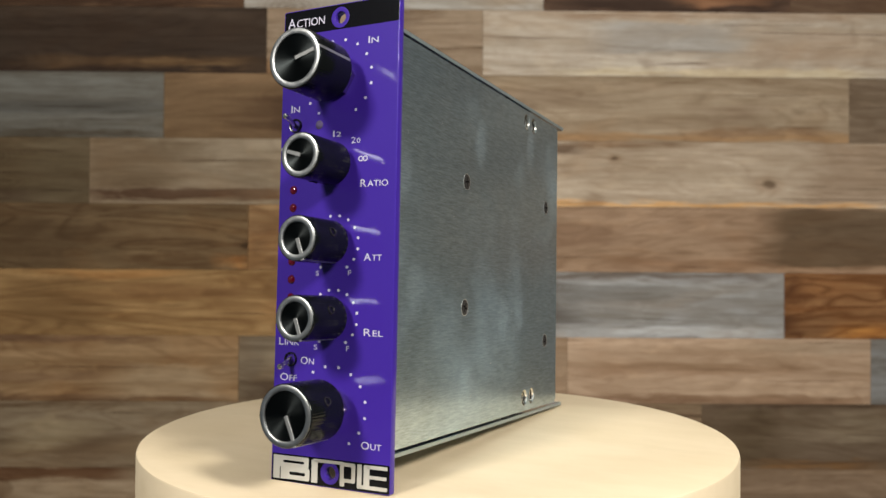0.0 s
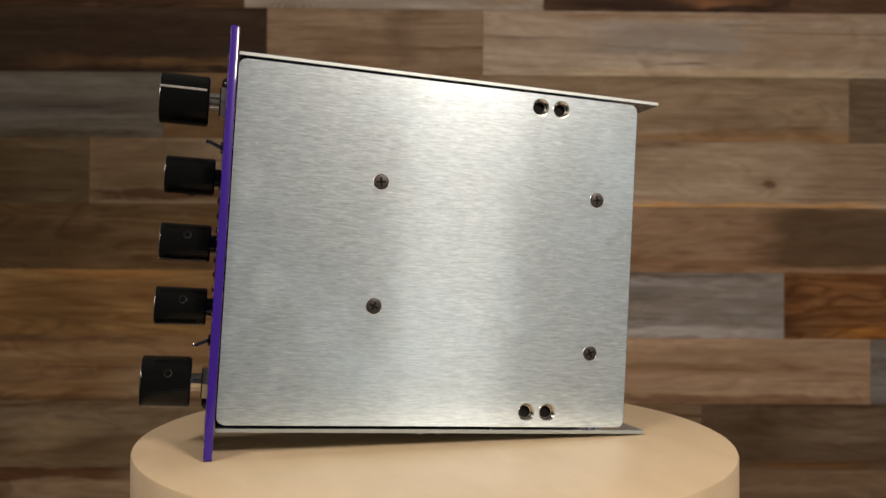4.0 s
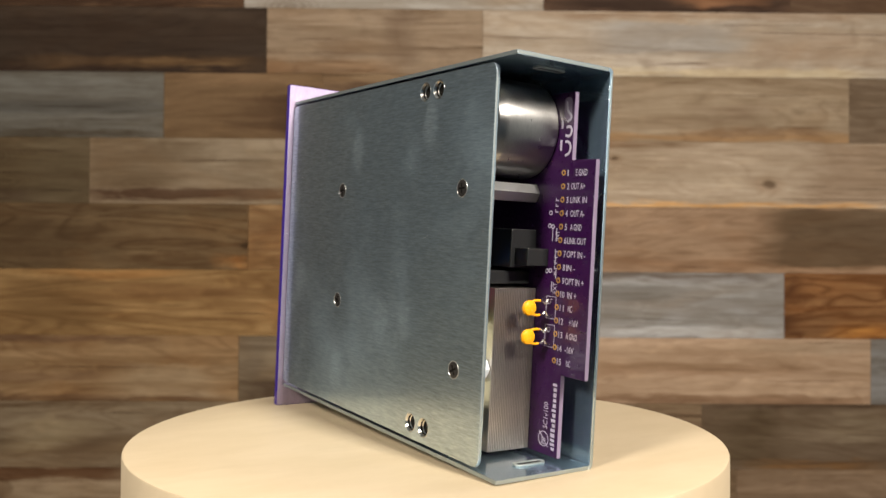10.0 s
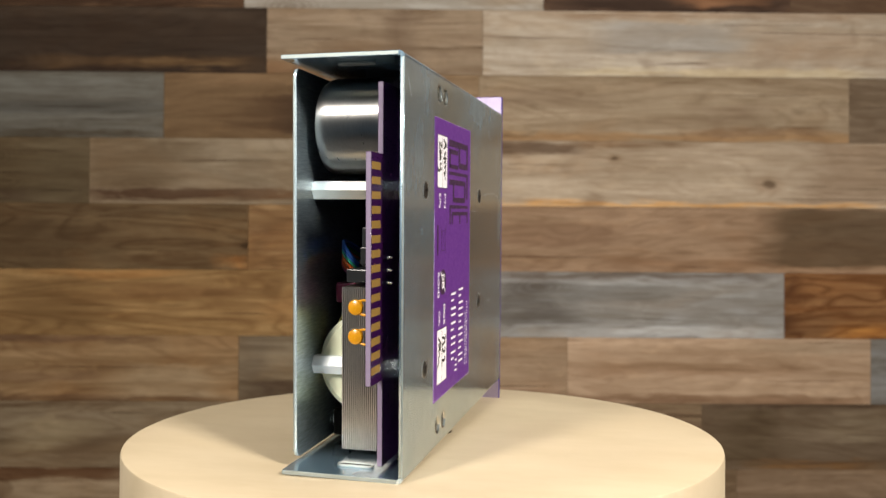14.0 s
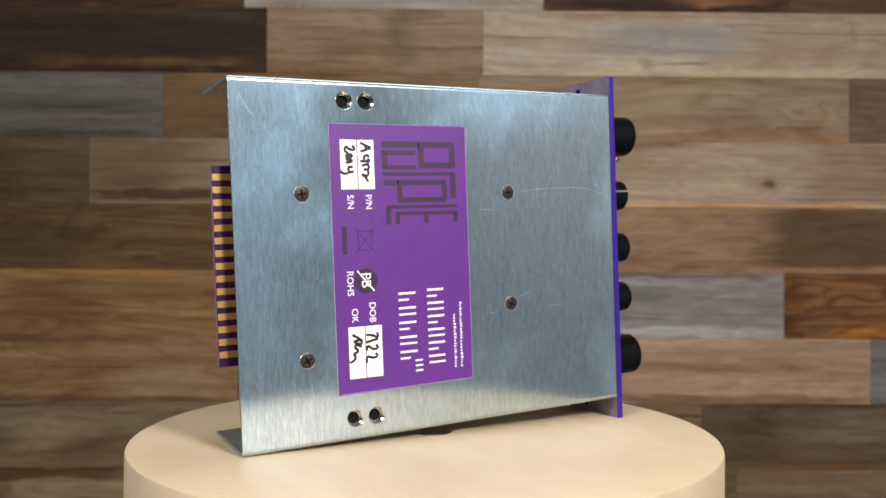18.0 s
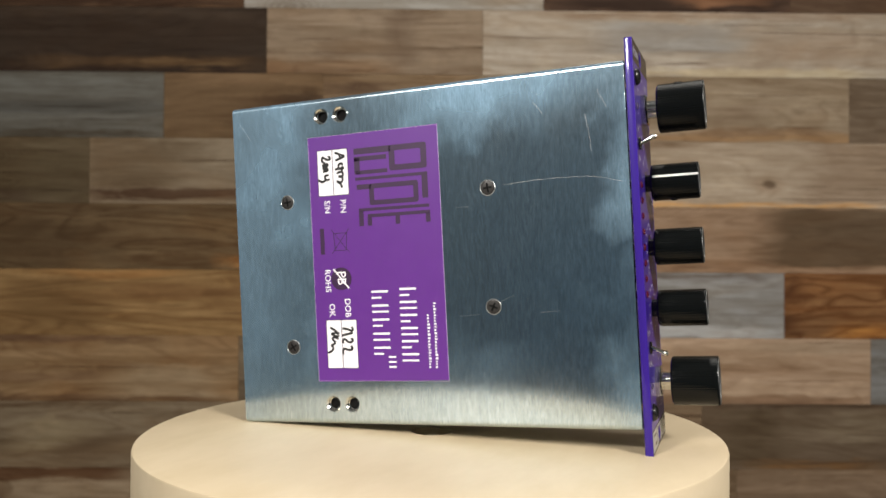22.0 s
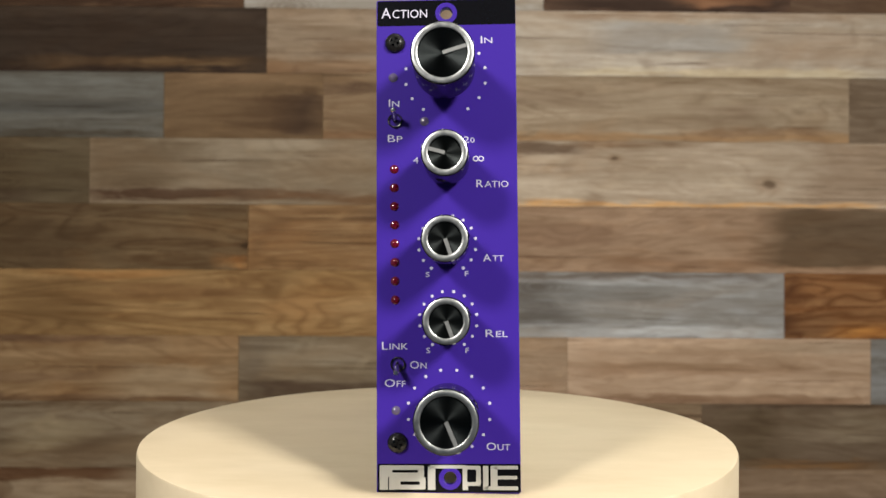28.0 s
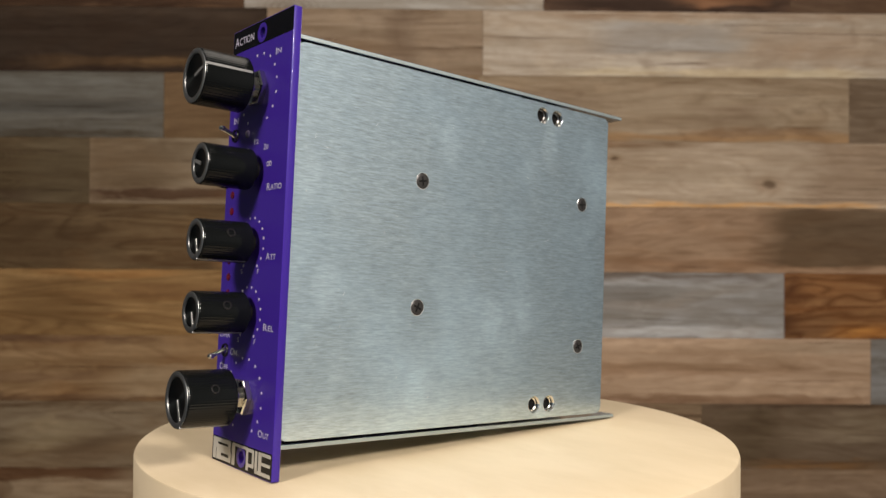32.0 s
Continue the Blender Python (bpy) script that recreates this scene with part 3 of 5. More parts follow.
def planks():
    """Rows of boards, 126.5 mm high, from the top of the view down, then those above and below it."""
    plank_row(
        0.5415,
        (-0.901, (0.104, 0.058, 0.031), 0.4, ((-0.901, -0.367, 0.0, 0.12, (0.044, 0.023, 0.013)),)),
        (-0.367, (0.379, 0.352, 0.309), 0.25, ()),
        (0.211, (0.113, 0.065, 0.04), 0.5, ((0.211, 0.691, 0, 0.25, (0.033, 0.019, 0.013)), (0.451, 0.615, 0.1, 0.3, (0.254, 0.127, 0.064)),)),
        (0.691, (0.123, 0.076, 0.047), 0.4, ()),
    )
    plank_row(
        0.415,
        (-0.934, (0.044, 0.029, 0.019), 0.35, ((-0.934, -0.323, 0.0, 0.1, (0.029, 0.016, 0.01)), (-0.77, -0.323, 0.08, 0.24, (0.083, 0.048, 0.023)), (-0.585, -0.378, 0.1, 0.2, (0.164, 0.1, 0.047)), (-0.836, -0.323, 0.84, 0.97, (0.062, 0.042, 0.028)),)),
        (-0.323, (0.27, 0.2, 0.135), 0.25, ((-0.083, -0.04, 0.15, 1.0, (0.099, 0.058, 0.034)), (-0.323, -0.083, 0.0, 0.22, (0.212, 0.129, 0.069)), (-0.225, -0.072, 0.3, 0.5, (0.212, 0.142, 0.086)),)),
        (0.094, (0.415, 0.352, 0.277), 0.25, ((0.321, 0.615, 0.35, 0.85, (0.325, 0.305, 0.277)), (0.255, 0.875, 0.0, 0.12, (0.503, 0.416, 0.277)), (0.255, 0.875, 0.9, 1.0, (0.285, 0.205, 0.139)), (0.615, 0.91, 0.3, 0.7, (0.38, 0.305, 0.231)),)),
    )
    plank_row(
        0.2885,
        (-1.054, (0.128, 0.12, 0.101), 0.2, ((-0.901, -0.52, 0.35, 0.55, (0.094, 0.089, 0.078)), (-0.901, -0.52, 0.0, 0.1, (0.066, 0.051, 0.033)),)),
        (-0.52, (0.157, 0.098, 0.05), 0.2, ((-0.4, -0.22, 0.12, 0.66, (0.086, 0.048, 0.024)), (-0.323, -0.212, 0.06, 0.7, (0.053, 0.03, 0.017)), (-0.52, -0.214, 0.84, 1.0, (0.195, 0.122, 0.064)),)),
        (-0.214, (0.231, 0.156, 0.09), 0.3, ((-0.214, -0.072, 0.72, 0.84, (0.095, 0.054, 0.031)), (-0.225, 0.102, 0.0, 0.14, (0.182, 0.102, 0.05)), (-0.072, 0.146, 0.3, 0.5, (0.182, 0.122, 0.071)),)),
        (0.087, (0.313, 0.24, 0.161), 0.3, ((0.087, 0.875, 0.0, 0.13, (0.333, 0.205, 0.102)), (0.451, 0.801, 0.1, 0.2, (0.22, 0.133, 0.071)), (0.087, 0.321, 0.55, 0.8, (0.236, 0.17, 0.111)), (0.473, 0.615, 0.3, 0.6, (0.252, 0.184, 0.122)),)),
        (0.807, (0.175, 0.127, 0.084), 0.3, ()),
    )
    plank_row(
        0.162,
        (-1.011, (0.116, 0.085, 0.048), 0.35, ((-0.836, -0.661, 0.1, 0.8, (0.096, 0.069, 0.037)), (-0.836, -0.76, 0.0, 0.2, (0.056, 0.033, 0.019)),)),
        (-0.661, (0.244, 0.189, 0.127), 0.2, ((-0.661, -0.312, 0.07, 0.23, (0.064, 0.029, 0.013)), (-0.367, -0.138, 0.06, 0.2, (0.122, 0.062, 0.028)), (-0.661, -0.443, 0.25, 1.0, (0.152, 0.108, 0.064)), (-0.181, 0.102, 0.0, 0.14, (0.142, 0.076, 0.034)),)),
        (0.089, (0.415, 0.33, 0.239), 0.25, ((0.08, 0.321, 0.78, 1.0, (0.105, 0.063, 0.037)), (0.089, 0.875, 0.0, 0.075, (0.607, 0.33, 0.113)), (0.255, 0.473, 0.93, 1.0, (0.222, 0.137, 0.078)), (0.691, 1.019, 0.1, 1.0, (0.286, 0.205, 0.137)),), ((0.651, 0.36, 0.011), (0.35, 0.74, 0.0055),)),
    )
    plank_row(
        0.0355,
        (-0.934, (0.152, 0.099, 0.049), 0.75, ((-0.402, -0.356, 0.02, 0.2, (0.482, 0.224, 0.068)), (-0.901, -0.629, 0.0, 0.8, (0.09, 0.056, 0.027)), (-0.901, -0.356, 0.8, 0.97, (0.115, 0.074, 0.037)), (-0.672, -0.4, 0.35, 0.5, (0.11, 0.066, 0.03)),), ((-0.36, 0.36, 0.009),)),
        (-0.356, (0.275, 0.167, 0.079), 0.6, ((-0.138, 0.102, 0.75, 1.0, (0.117, 0.063, 0.032)), (-0.356, -0.094, 0.0, 0.3, (0.24, 0.138, 0.059)), (-0.356, -0.225, 0.5, 0.72, (0.193, 0.109, 0.051)),)),
        (0.089, (0.325, 0.217, 0.138), 0.35, ((0.089, 0.364, 0.4, 0.75, (0.251, 0.158, 0.098)), (0.364, 0.875, 0.05, 0.2, (0.259, 0.158, 0.093)), (0.648, 1.128, 0.1, 1.0, (0.107, 0.072, 0.041)),)),
    )
    plank_row(
        -0.091,
        (-0.847, (0.292, 0.176, 0.073), 0.6, ((-0.77, -0.476, 0.88, 1.0, (0.382, 0.205, 0.075)), (-0.65, -0.356, 0.55, 0.75, (0.209, 0.112, 0.044)), (-0.847, -0.64, 0.0, 0.85, (0.186, 0.107, 0.042)), (-0.356, 0.102, 0.3, 0.6, (0.339, 0.208, 0.091)),)),
        (0.087, (0.298, 0.289, 0.273), 0.25, ((0.087, 0.266, 0.2, 0.85, (0.126, 0.113, 0.101)), (0.211, 0.506, 0.55, 0.8, (0.19, 0.182, 0.168)), (0.266, 0.681, 0.0, 0.16, (0.459, 0.45, 0.433)), (0.087, 0.681, 0.9, 1.0, (0.137, 0.107, 0.086)),)),
        (0.681, (0.288, 0.146, 0.06), 1.0, ((0.681, 0.751, 0.55, 0.95, (0.107, 0.044, 0.018)), (0.681, 0.735, 0.0, 0.38, (0.06, 0.027, 0.014)), (0.768, 0.91, 0.02, 0.2, (0.54, 0.246, 0.064)),)),
        (0.953, (0.216, 0.209, 0.189), 0.3, ()),
    )
    plank_row(
        -0.2175,
        (-0.967, (0.273, 0.173, 0.087), 0.4, ((-0.901, -0.509, 0.9, 1.0, (0.125, 0.066, 0.035)), (-0.618, -0.372, 0.05, 0.55, (0.324, 0.235, 0.141)), (-0.901, -0.618, 0.3, 0.45, (0.194, 0.116, 0.06)), (-0.901, -0.372, 0.0, 0.08, (0.113, 0.061, 0.032)),)),
        (-0.372, (0.212, 0.165, 0.107), 0.35, ((-0.372, 0.102, 0.0, 0.3, (0.08, 0.05, 0.03)), (-0.372, -0.29, 0.3, 1.0, (0.153, 0.114, 0.076)), (-0.29, -0.072, 0.55, 0.85, (0.263, 0.211, 0.144)),)),
        (0.078, (0.357, 0.253, 0.165), 0.25, ((0.078, 0.261, 0.0, 0.2, (0.227, 0.142, 0.087)),)),
        (0.261, (0.441, 0.31, 0.205), 0.25, ((0.299, 0.691, 0.45, 0.62, (0.34, 0.22, 0.134)), (0.261, 0.85, 0.0, 0.13, (0.204, 0.117, 0.065)), (0.528, 0.85, 0.0, 0.1, (0.282, 0.175, 0.105)), (0.582, 0.85, 0.75, 0.95, (0.372, 0.272, 0.182)),)),
        (0.85, (0.207, 0.2, 0.187), 0.2, ()),
    )
    plank_row(
        -0.344,
        (-0.934, (0.22, 0.166, 0.106), 0.35, ((-0.901, -0.574, 0.92, 1.0, (0.11, 0.067, 0.034)), (-0.792, -0.65, 0.25, 0.75, (0.3, 0.236, 0.146)), (-0.694, -0.563, 0.1, 0.42, (0.159, 0.11, 0.067)), (-0.901, -0.803, 0.2, 0.55, (0.127, 0.089, 0.051)),)),
        (-0.301, (0.182, 0.122, 0.071), 0.3, ()),
        (0.522, (0.154, 0.109, 0.07), 0.35, ((0.522, 0.691, 0.1, 0.9, (0.101, 0.069, 0.038)), (0.615, 0.875, 0.0, 0.12, (0.21, 0.112, 0.044)), (0.691, 0.875, 0.42, 0.85, (0.202, 0.153, 0.099)), (0.522, 0.875, 0.95, 1.0, (0.073, 0.044, 0.025)),)),
        (1.117, (0.151, 0.093, 0.05), 0.3, ()),
    )
    plank_row(
        -0.4705,
        (-1.054, (0.29, 0.211, 0.132), 0.3, ((-0.901, -0.574, 0.82, 1.02, (0.099, 0.041, 0.015)), (-0.901, -0.552, 0.3, 0.5, (0.204, 0.139, 0.083)),)),
        (-0.181, (0.182, 0.122, 0.071), 0.3, ()),
        (0.589, (0.242, 0.166, 0.105), 0.25, ((0.589, 0.875, 0.3, 0.6, (0.188, 0.128, 0.081)),)),
    )
    for k in range(9):
        plank_row(0.668 + 0.1265 * k, (-1.5, tones(k)), (-0.6 + 0.13 * k, tones(k + 2)), (0.4 + 0.07 * k, tones(k + 3)))
    for k in range(3):
        plank_row(-0.597 - 0.1265 * k, (-1.4, tones(k + 1)), (-0.3 + 0.2 * k, tones(k + 3)), (0.7 - 0.1 * k, tones(k)))


# ---- the turning stand ----
def turning_disc():
    root = tagged(new("turntable_disc"), "thick round turntable top of pale sanded wood", "turntable")
    ecc = (2.3, 0.9, 0)
    R = 102.0
    bm = lathe([(0, -4.2), (6.6, -4.2), (6.9, -3.8), (7.0, -0.4), (7.4, 0.0), (40, 0.0), (75, 0.0), (R - 0.9, 0.0), (R - 0.25, -0.3), (R, -1.0), (R, -30), (R, -61.0), (R - 1, -62), (0, -62)], ecc, "z", 160)
    for v in bm.verts:
        if (v.co.x - ecc[0]) ** 2 + (v.co.y - ecc[1]) ** 2 < 80 and v.co.z > -10:
            v.co.x -= ecc[0]
            v.co.y -= ecc[1]
    part("top", bm, DISC, root)
    bolt = lathe([(0, -1.3), (2.6, -1.3), (3.1, -1.7), (3.1, -4.2)], (-0.6, -0.8, 0), "z", 6)
    bolt = lathe([(3.1, -3.4), (5.2, -3.4), (5.4, -3.7), (5.4, -4.2)], (-0.6, -0.8, 0), "z", 28, bm=bolt)
    part("centre_bolt", bolt, BRASS_DARK, root, "worn metal bolt and washer sunk in the middle")
    return root


def pedestal():
    root = tagged(new("pedestal"), "plain black column under the turning disc", "stand")
    root.location = (0, 0, -0.95)
    bm = lathe([(0, 0), (150, 0), (150, 14), (60, 20), (45, 40), (45, 860), (70, 880), (70, 888), (0, 888)], (0, 0, 0), "z", 48)
    part("column", bm, STAND, root)


disc = turning_disc()
pedestal()

# ---- the audio module ----
module = tagged(new("audio_module"), "purple-fronted audio module with black knobs and bare steel case", "audio module")
parent_pose["audio_module"] = PLACED
PH = 133.35
PX0, PX1 = -19.2, 18.95


def front_panel():
    red = [(-14.36 + 0.031 * k, 86.46 - 5.054 * k) for k in range(8)]
    lamps = [circle(*at, 1.1, 16) for at in red + [(-14.6, 111.7), (-6.1, 99.5), (-14.0, 21.7)]]
    hole_top, hole_low = (0.0, 129.45), (0.3, 3.9)
    bm = plate(rounded(PX0, PX1, 0, PH, 0.5, 3), [circle(*hole_top, 1.7), circle(*hole_low, 1.7), *lamps], 2.5, "y", -2.5, 0.18)
    panel = part("front_panel", bm, PURPLE, module, "purple enamelled front panel")
    back = plate(rounded(PX0 + 0.2, PX1 - 0.2, 0.2, PH - 0.2, 0.5, 3), [circle(*hole_top, 1.8), circle(*hole_low, 1.8), *lamps], 0.05, "y", -2.57)
    part("bare_back", back, PANEL_BACK, panel, "bare metal back of the panel")
    for h in (hole_top, hole_low):
        ring = lathe([(1.72, -1.2), (2.2, 0.02), (2.75, 0.06), (2.95, 0.03), (2.95, 0.0)], (h[0], 0, h[1]), "y", 32)
        part("mounting_hole", ring, PURPLE, panel)
    top = plate(rounded(-18.9, 18.9, 126.1, 133.1, 0.4, 3), [circle(*hole_top, 3.0)], 0.03, "y", 0.005)
    part("title_strip", top, BLACK_INK, panel, "black strip above the knobs")
    low = plate(rounded(-18.9, 18.9, 0.25, 7.7, 0.4, 3), [circle(*hole_low, 3.0)], 0.03, "y", 0.005)
    part("logo_strip", low, BLACK_INK, panel, "black strip with silver block shapes at the foot")

    def frame_shape(a0, a1, b0, b1, w):
        return plate(rounded(a0, a1, b0, b1, 0.5, 3), [rounded(a0 + w, a1 - w, b0 + w * 0.8, b1 - w * 0.8, 0.3, 3)], 0.03, "y", 0.04)

    def bar_shape(a0, a1, b0, b1):
        return plate(rounded(a0, a1, b0, b1, 0.15, 2), [], 0.03, "y", 0.045)

    for spec in ((-16.6, -6.6, 4.2, 7.3, 1.5), (-14.4, -6.2, 1.0, 4.3, 1.5), (3.6, 8.4, 2.0, 7.2, 1.2)):
        part("logo_shape", frame_shape(*spec), SILVER_INK, panel)
    for spec in ((-18.4, -16.2, 0.9, 7.3), (-15.9, -14.2, 0.9, 4.2), (-5.6, -3.6, 0.9, 7.0), (-5.0, 4.6, 6.5, 7.35), (3.6, 5.0, 0.9, 3.0), (9.0, 10.4, 0.9, 7.2), (9.4, 18.2, 0.9, 1.9), (11.0, 12.8, 1.8, 7.2), (12.0, 18.2, 6.3, 7.25), (12.4, 18.0, 3.7, 4.6)):
        part("logo_shape", bar_shape(*spec), SILVER_INK, panel)

    words = (("ACTION", -17.8, 129.8, 3.2, 13.1), ("IN", 9.4, 121.9, 2.2, 3.3), ("IN", -15.8, 104.7, 2.3, 3.0), ("BP", -16.1, 95.0, 2.2, 4.1), ("RATIO", 7.9, 82.4, 2.3, 9.0), ("ATT", 9.5, 62.3, 2.2, 5.8), ("REL", 10.0, 42.1, 2.2, 6.2), ("LINK", -17.7, 38.9, 2.3, 7.2), ("ON", -10.2, 33.8, 2.2, 4.6), ("OFF", -17.0, 29.0, 2.2, 5.9), ("OUT", 10.0, 12.3, 2.2, 6.5),
             ("S", -5.9, 57.9, 1.5, 1.1), ("F", 4.6, 58.0, 1.5, 1.0), ("S", -5.9, 37.6, 1.5, 1.1), ("F", 4.6, 37.6, 1.5, 1.0), ("4", -9.2, 88.9, 1.9, 1.5), ("8", -6.0, 94.2, 1.9, 1.4), ("12", -1.4, 96.6, 1.9, 2.8), ("20", 4.6, 94.4, 1.9, 3.0))
    for word, x, z, high, long in words:
        part("lettering", on_front(caps(word, high * 0.94, long * 0.96), x, z, 0.05), WHITE_INK, panel)
    for dx in (-0.72, 0.72):
        part("lettering", plate(circle(8.5 + dx, 89.1, 0.78, 16), [circle(8.5 + dx, 89.1, 0.48, 16)], 0.03, "y", 0.02), WHITE_INK, panel)
    for cx, cz, r in ((-0.3, 112.0, 11.0), (-0.1, 66.0, 7.75), (0.05, 45.6, 7.75), (0.1, 21.5, 11.0)):
        for k in range(14):
            a = radians(236.5 - 22.55 * k)
            part("scale_dot", lathe([(0.0, 0.05), (0.40, 0.05), (0.42, 0.0)], (cx + r * math.cos(a), 0, cz + r * math.sin(a)), "y", 12), WHITE_INK, panel)
    for at in ((-14.05, 121.3), (-13.6, 13.2)):
        screw("panel_screw", module, (at[0], 0, at[1]), "y", 2.75, BLACK_SCREW, 1.5, "black cross-recess panel screw")

    def led(x, z, r, mat, label):
        bm = lathe([(0, 0.6), (r * 0.4, 0.53), (r * 0.75, 0.35), (r, 0.1), (r, 0.0), (r, -8.0), (0, -8.3)], (x, 0, z), "y", 20)
        part("led", bm, mat, module, label)

    for x, z in red:
        led(x, z, 1.2, RED_LENS, "unlit red indicator light")
    for x, z, r in ((-14.6, 111.7, 1.25), (-6.1, 99.5, 1.25), (-14.0, 21.7, 1.2)):
        led(x, z, r, CLEAR_LENS, "unlit clear indicator light")


def toggle(x, z, up):
    bush = lathe([(0, -0.4), (1.45, -0.4), (1.6, 0.5), (1.95, 0.6), (2.05, 0.1), (2.05, 0.0)], (x, 0, z), "y", 24)
    s = part("toggle_switch", bush, BLACK_SCREW, module, "small toggle switch with a steel lever")
    lever = tube([(x, 0.5, z - 0.4 * up), (x, -1.2, z + 0.3 * up), (x, -3.2, z + 1.2 * up), (x, -4.8, z + 1.8 * up)], 0.7, 12)
    part("lever", lever, NICKEL, s)
    part("lever_tip", lathe([(0, 0.9), (0.5, 0.8), (0.8, 0.4), (0.86, -0.2), (0.7, -0.9)], (x, -4.8, z + 1.8 * up), "y", 16), NICKEL, s)


def knob(x, z, r, base, tip, turn, nut):
    """A fluted black knob with a bright turned rim, a spun face and a pointer line."""
    ridges = 66 if r > 7 else 50
    h = tip - base
    bm = lathe([(r * 0.55, 0.4), (r * 0.9, 0.0), (r, 0.5), (r, 0.9), (r, h - 0.9), (r - 0.04, h - 0.5), (r - 0.1, h - 0.35), (r - 0.28, h - 0.2)], (x, -base, z), "y", ridges * 4, flute=0.07, flutes=ridges)
    k = part("knob", bm, KNOB_BLACK, module, "black fluted knob with a bright rim")
    part("rim", lathe([(r - 0.3, h - 0.26), (r - 0.34, h - 0.12), (r - 0.55, h - 0.02), (r - 1.55, h), (r - 1.75, h - 0.1), (r - 1.8, h - 0.5)], (x, -base, z), "y", 64), RIM, k, "bright turned aluminium rim")
    part("face", lathe([(r - 1.7, h - 0.45), (r * 0.5, h - 0.62), (0, h - 0.75)], (x, -base, z), "y", 64), KNOB_FACE, k, "black spun face")
    m = Matrix.Translation((x, -base, z)) @ AXES["y"] @ Matrix.Rotation(radians(turn), 4, "Z")
    line = box(0.0, r - 0.2, -0.5, 0.5, h - 0.7, h - 0.3, 0.05, 1)
    line.transform(m)
    part("pointer", line, POINTER, k, "silver pointer line")
    side = box(r - 0.4, r + 0.04, -0.42, 0.42, 0.8, h - 0.1, 0.05, 1)
    side.transform(m)
    part("pointer", side, POINTER, k, "silver pointer line")
    # set-screw hole, coloured near-black for the shade inside it
    hole = lathe([(0, -0.7), (0.85, -0.7), (0.9, 0.12), (1.2, 0.12), (1.25, -0.05)], (0, 0, 0), "z", 20)
    hole.transform(m @ Matrix.Rotation(radians(92), 4, "Z") @ Matrix.Translation((r, 0, h * 0.46)) @ Matrix.Rotation(radians(90), 4, "Y"))
    part("set_screw", hole, RECESS_SHADE, k)
    lip = lathe([(0.95, 0.13), (1.05, 0.2), (1.25, 0.19), (1.35, 0.02)], (0, 0, 0), "z", 20)
    lip.transform(m @ Matrix.Rotation(radians(92), 4, "Z") @ Matrix.Translation((r, 0, h * 0.46)) @ Matrix.Rotation(radians(90), 4, "Y"))
    part("set_screw_rim", lip, BLACK_SCREW, k)
    if nut:
        part("bushing_nut", lathe([(3.0, 0), (5.6, 0.0), (5.6, 1.6), (5.2, 2.0), (3.2, 2.0), (3.2, base + 0.5)], (x, 0, z), "y", 6), NICKEL, module, "nickel hexagon nut behind a knob")
    # shafts without a nut are black: the deep shade behind small knobs as colour
    part("shaft", lathe([(2.9, 0), (2.9, base + 0.6)], (x, 0, z), "y", 20), NICKEL if nut else BLACK_SCREW, module)


LID_SCREWS = ((50.0, 89.25), (49.85, 48.95), (126.75, 89.25), (126.8, 36.0))
CASE_SCREWS = ((50.0, 89.0), (49.95, 48.9), (127.15, 89.4), (127.4, 36.15))
HOLES = ((104.15, 119.6), (111.75, 119.6), (104.3, 15.55), (111.9, 15.55))


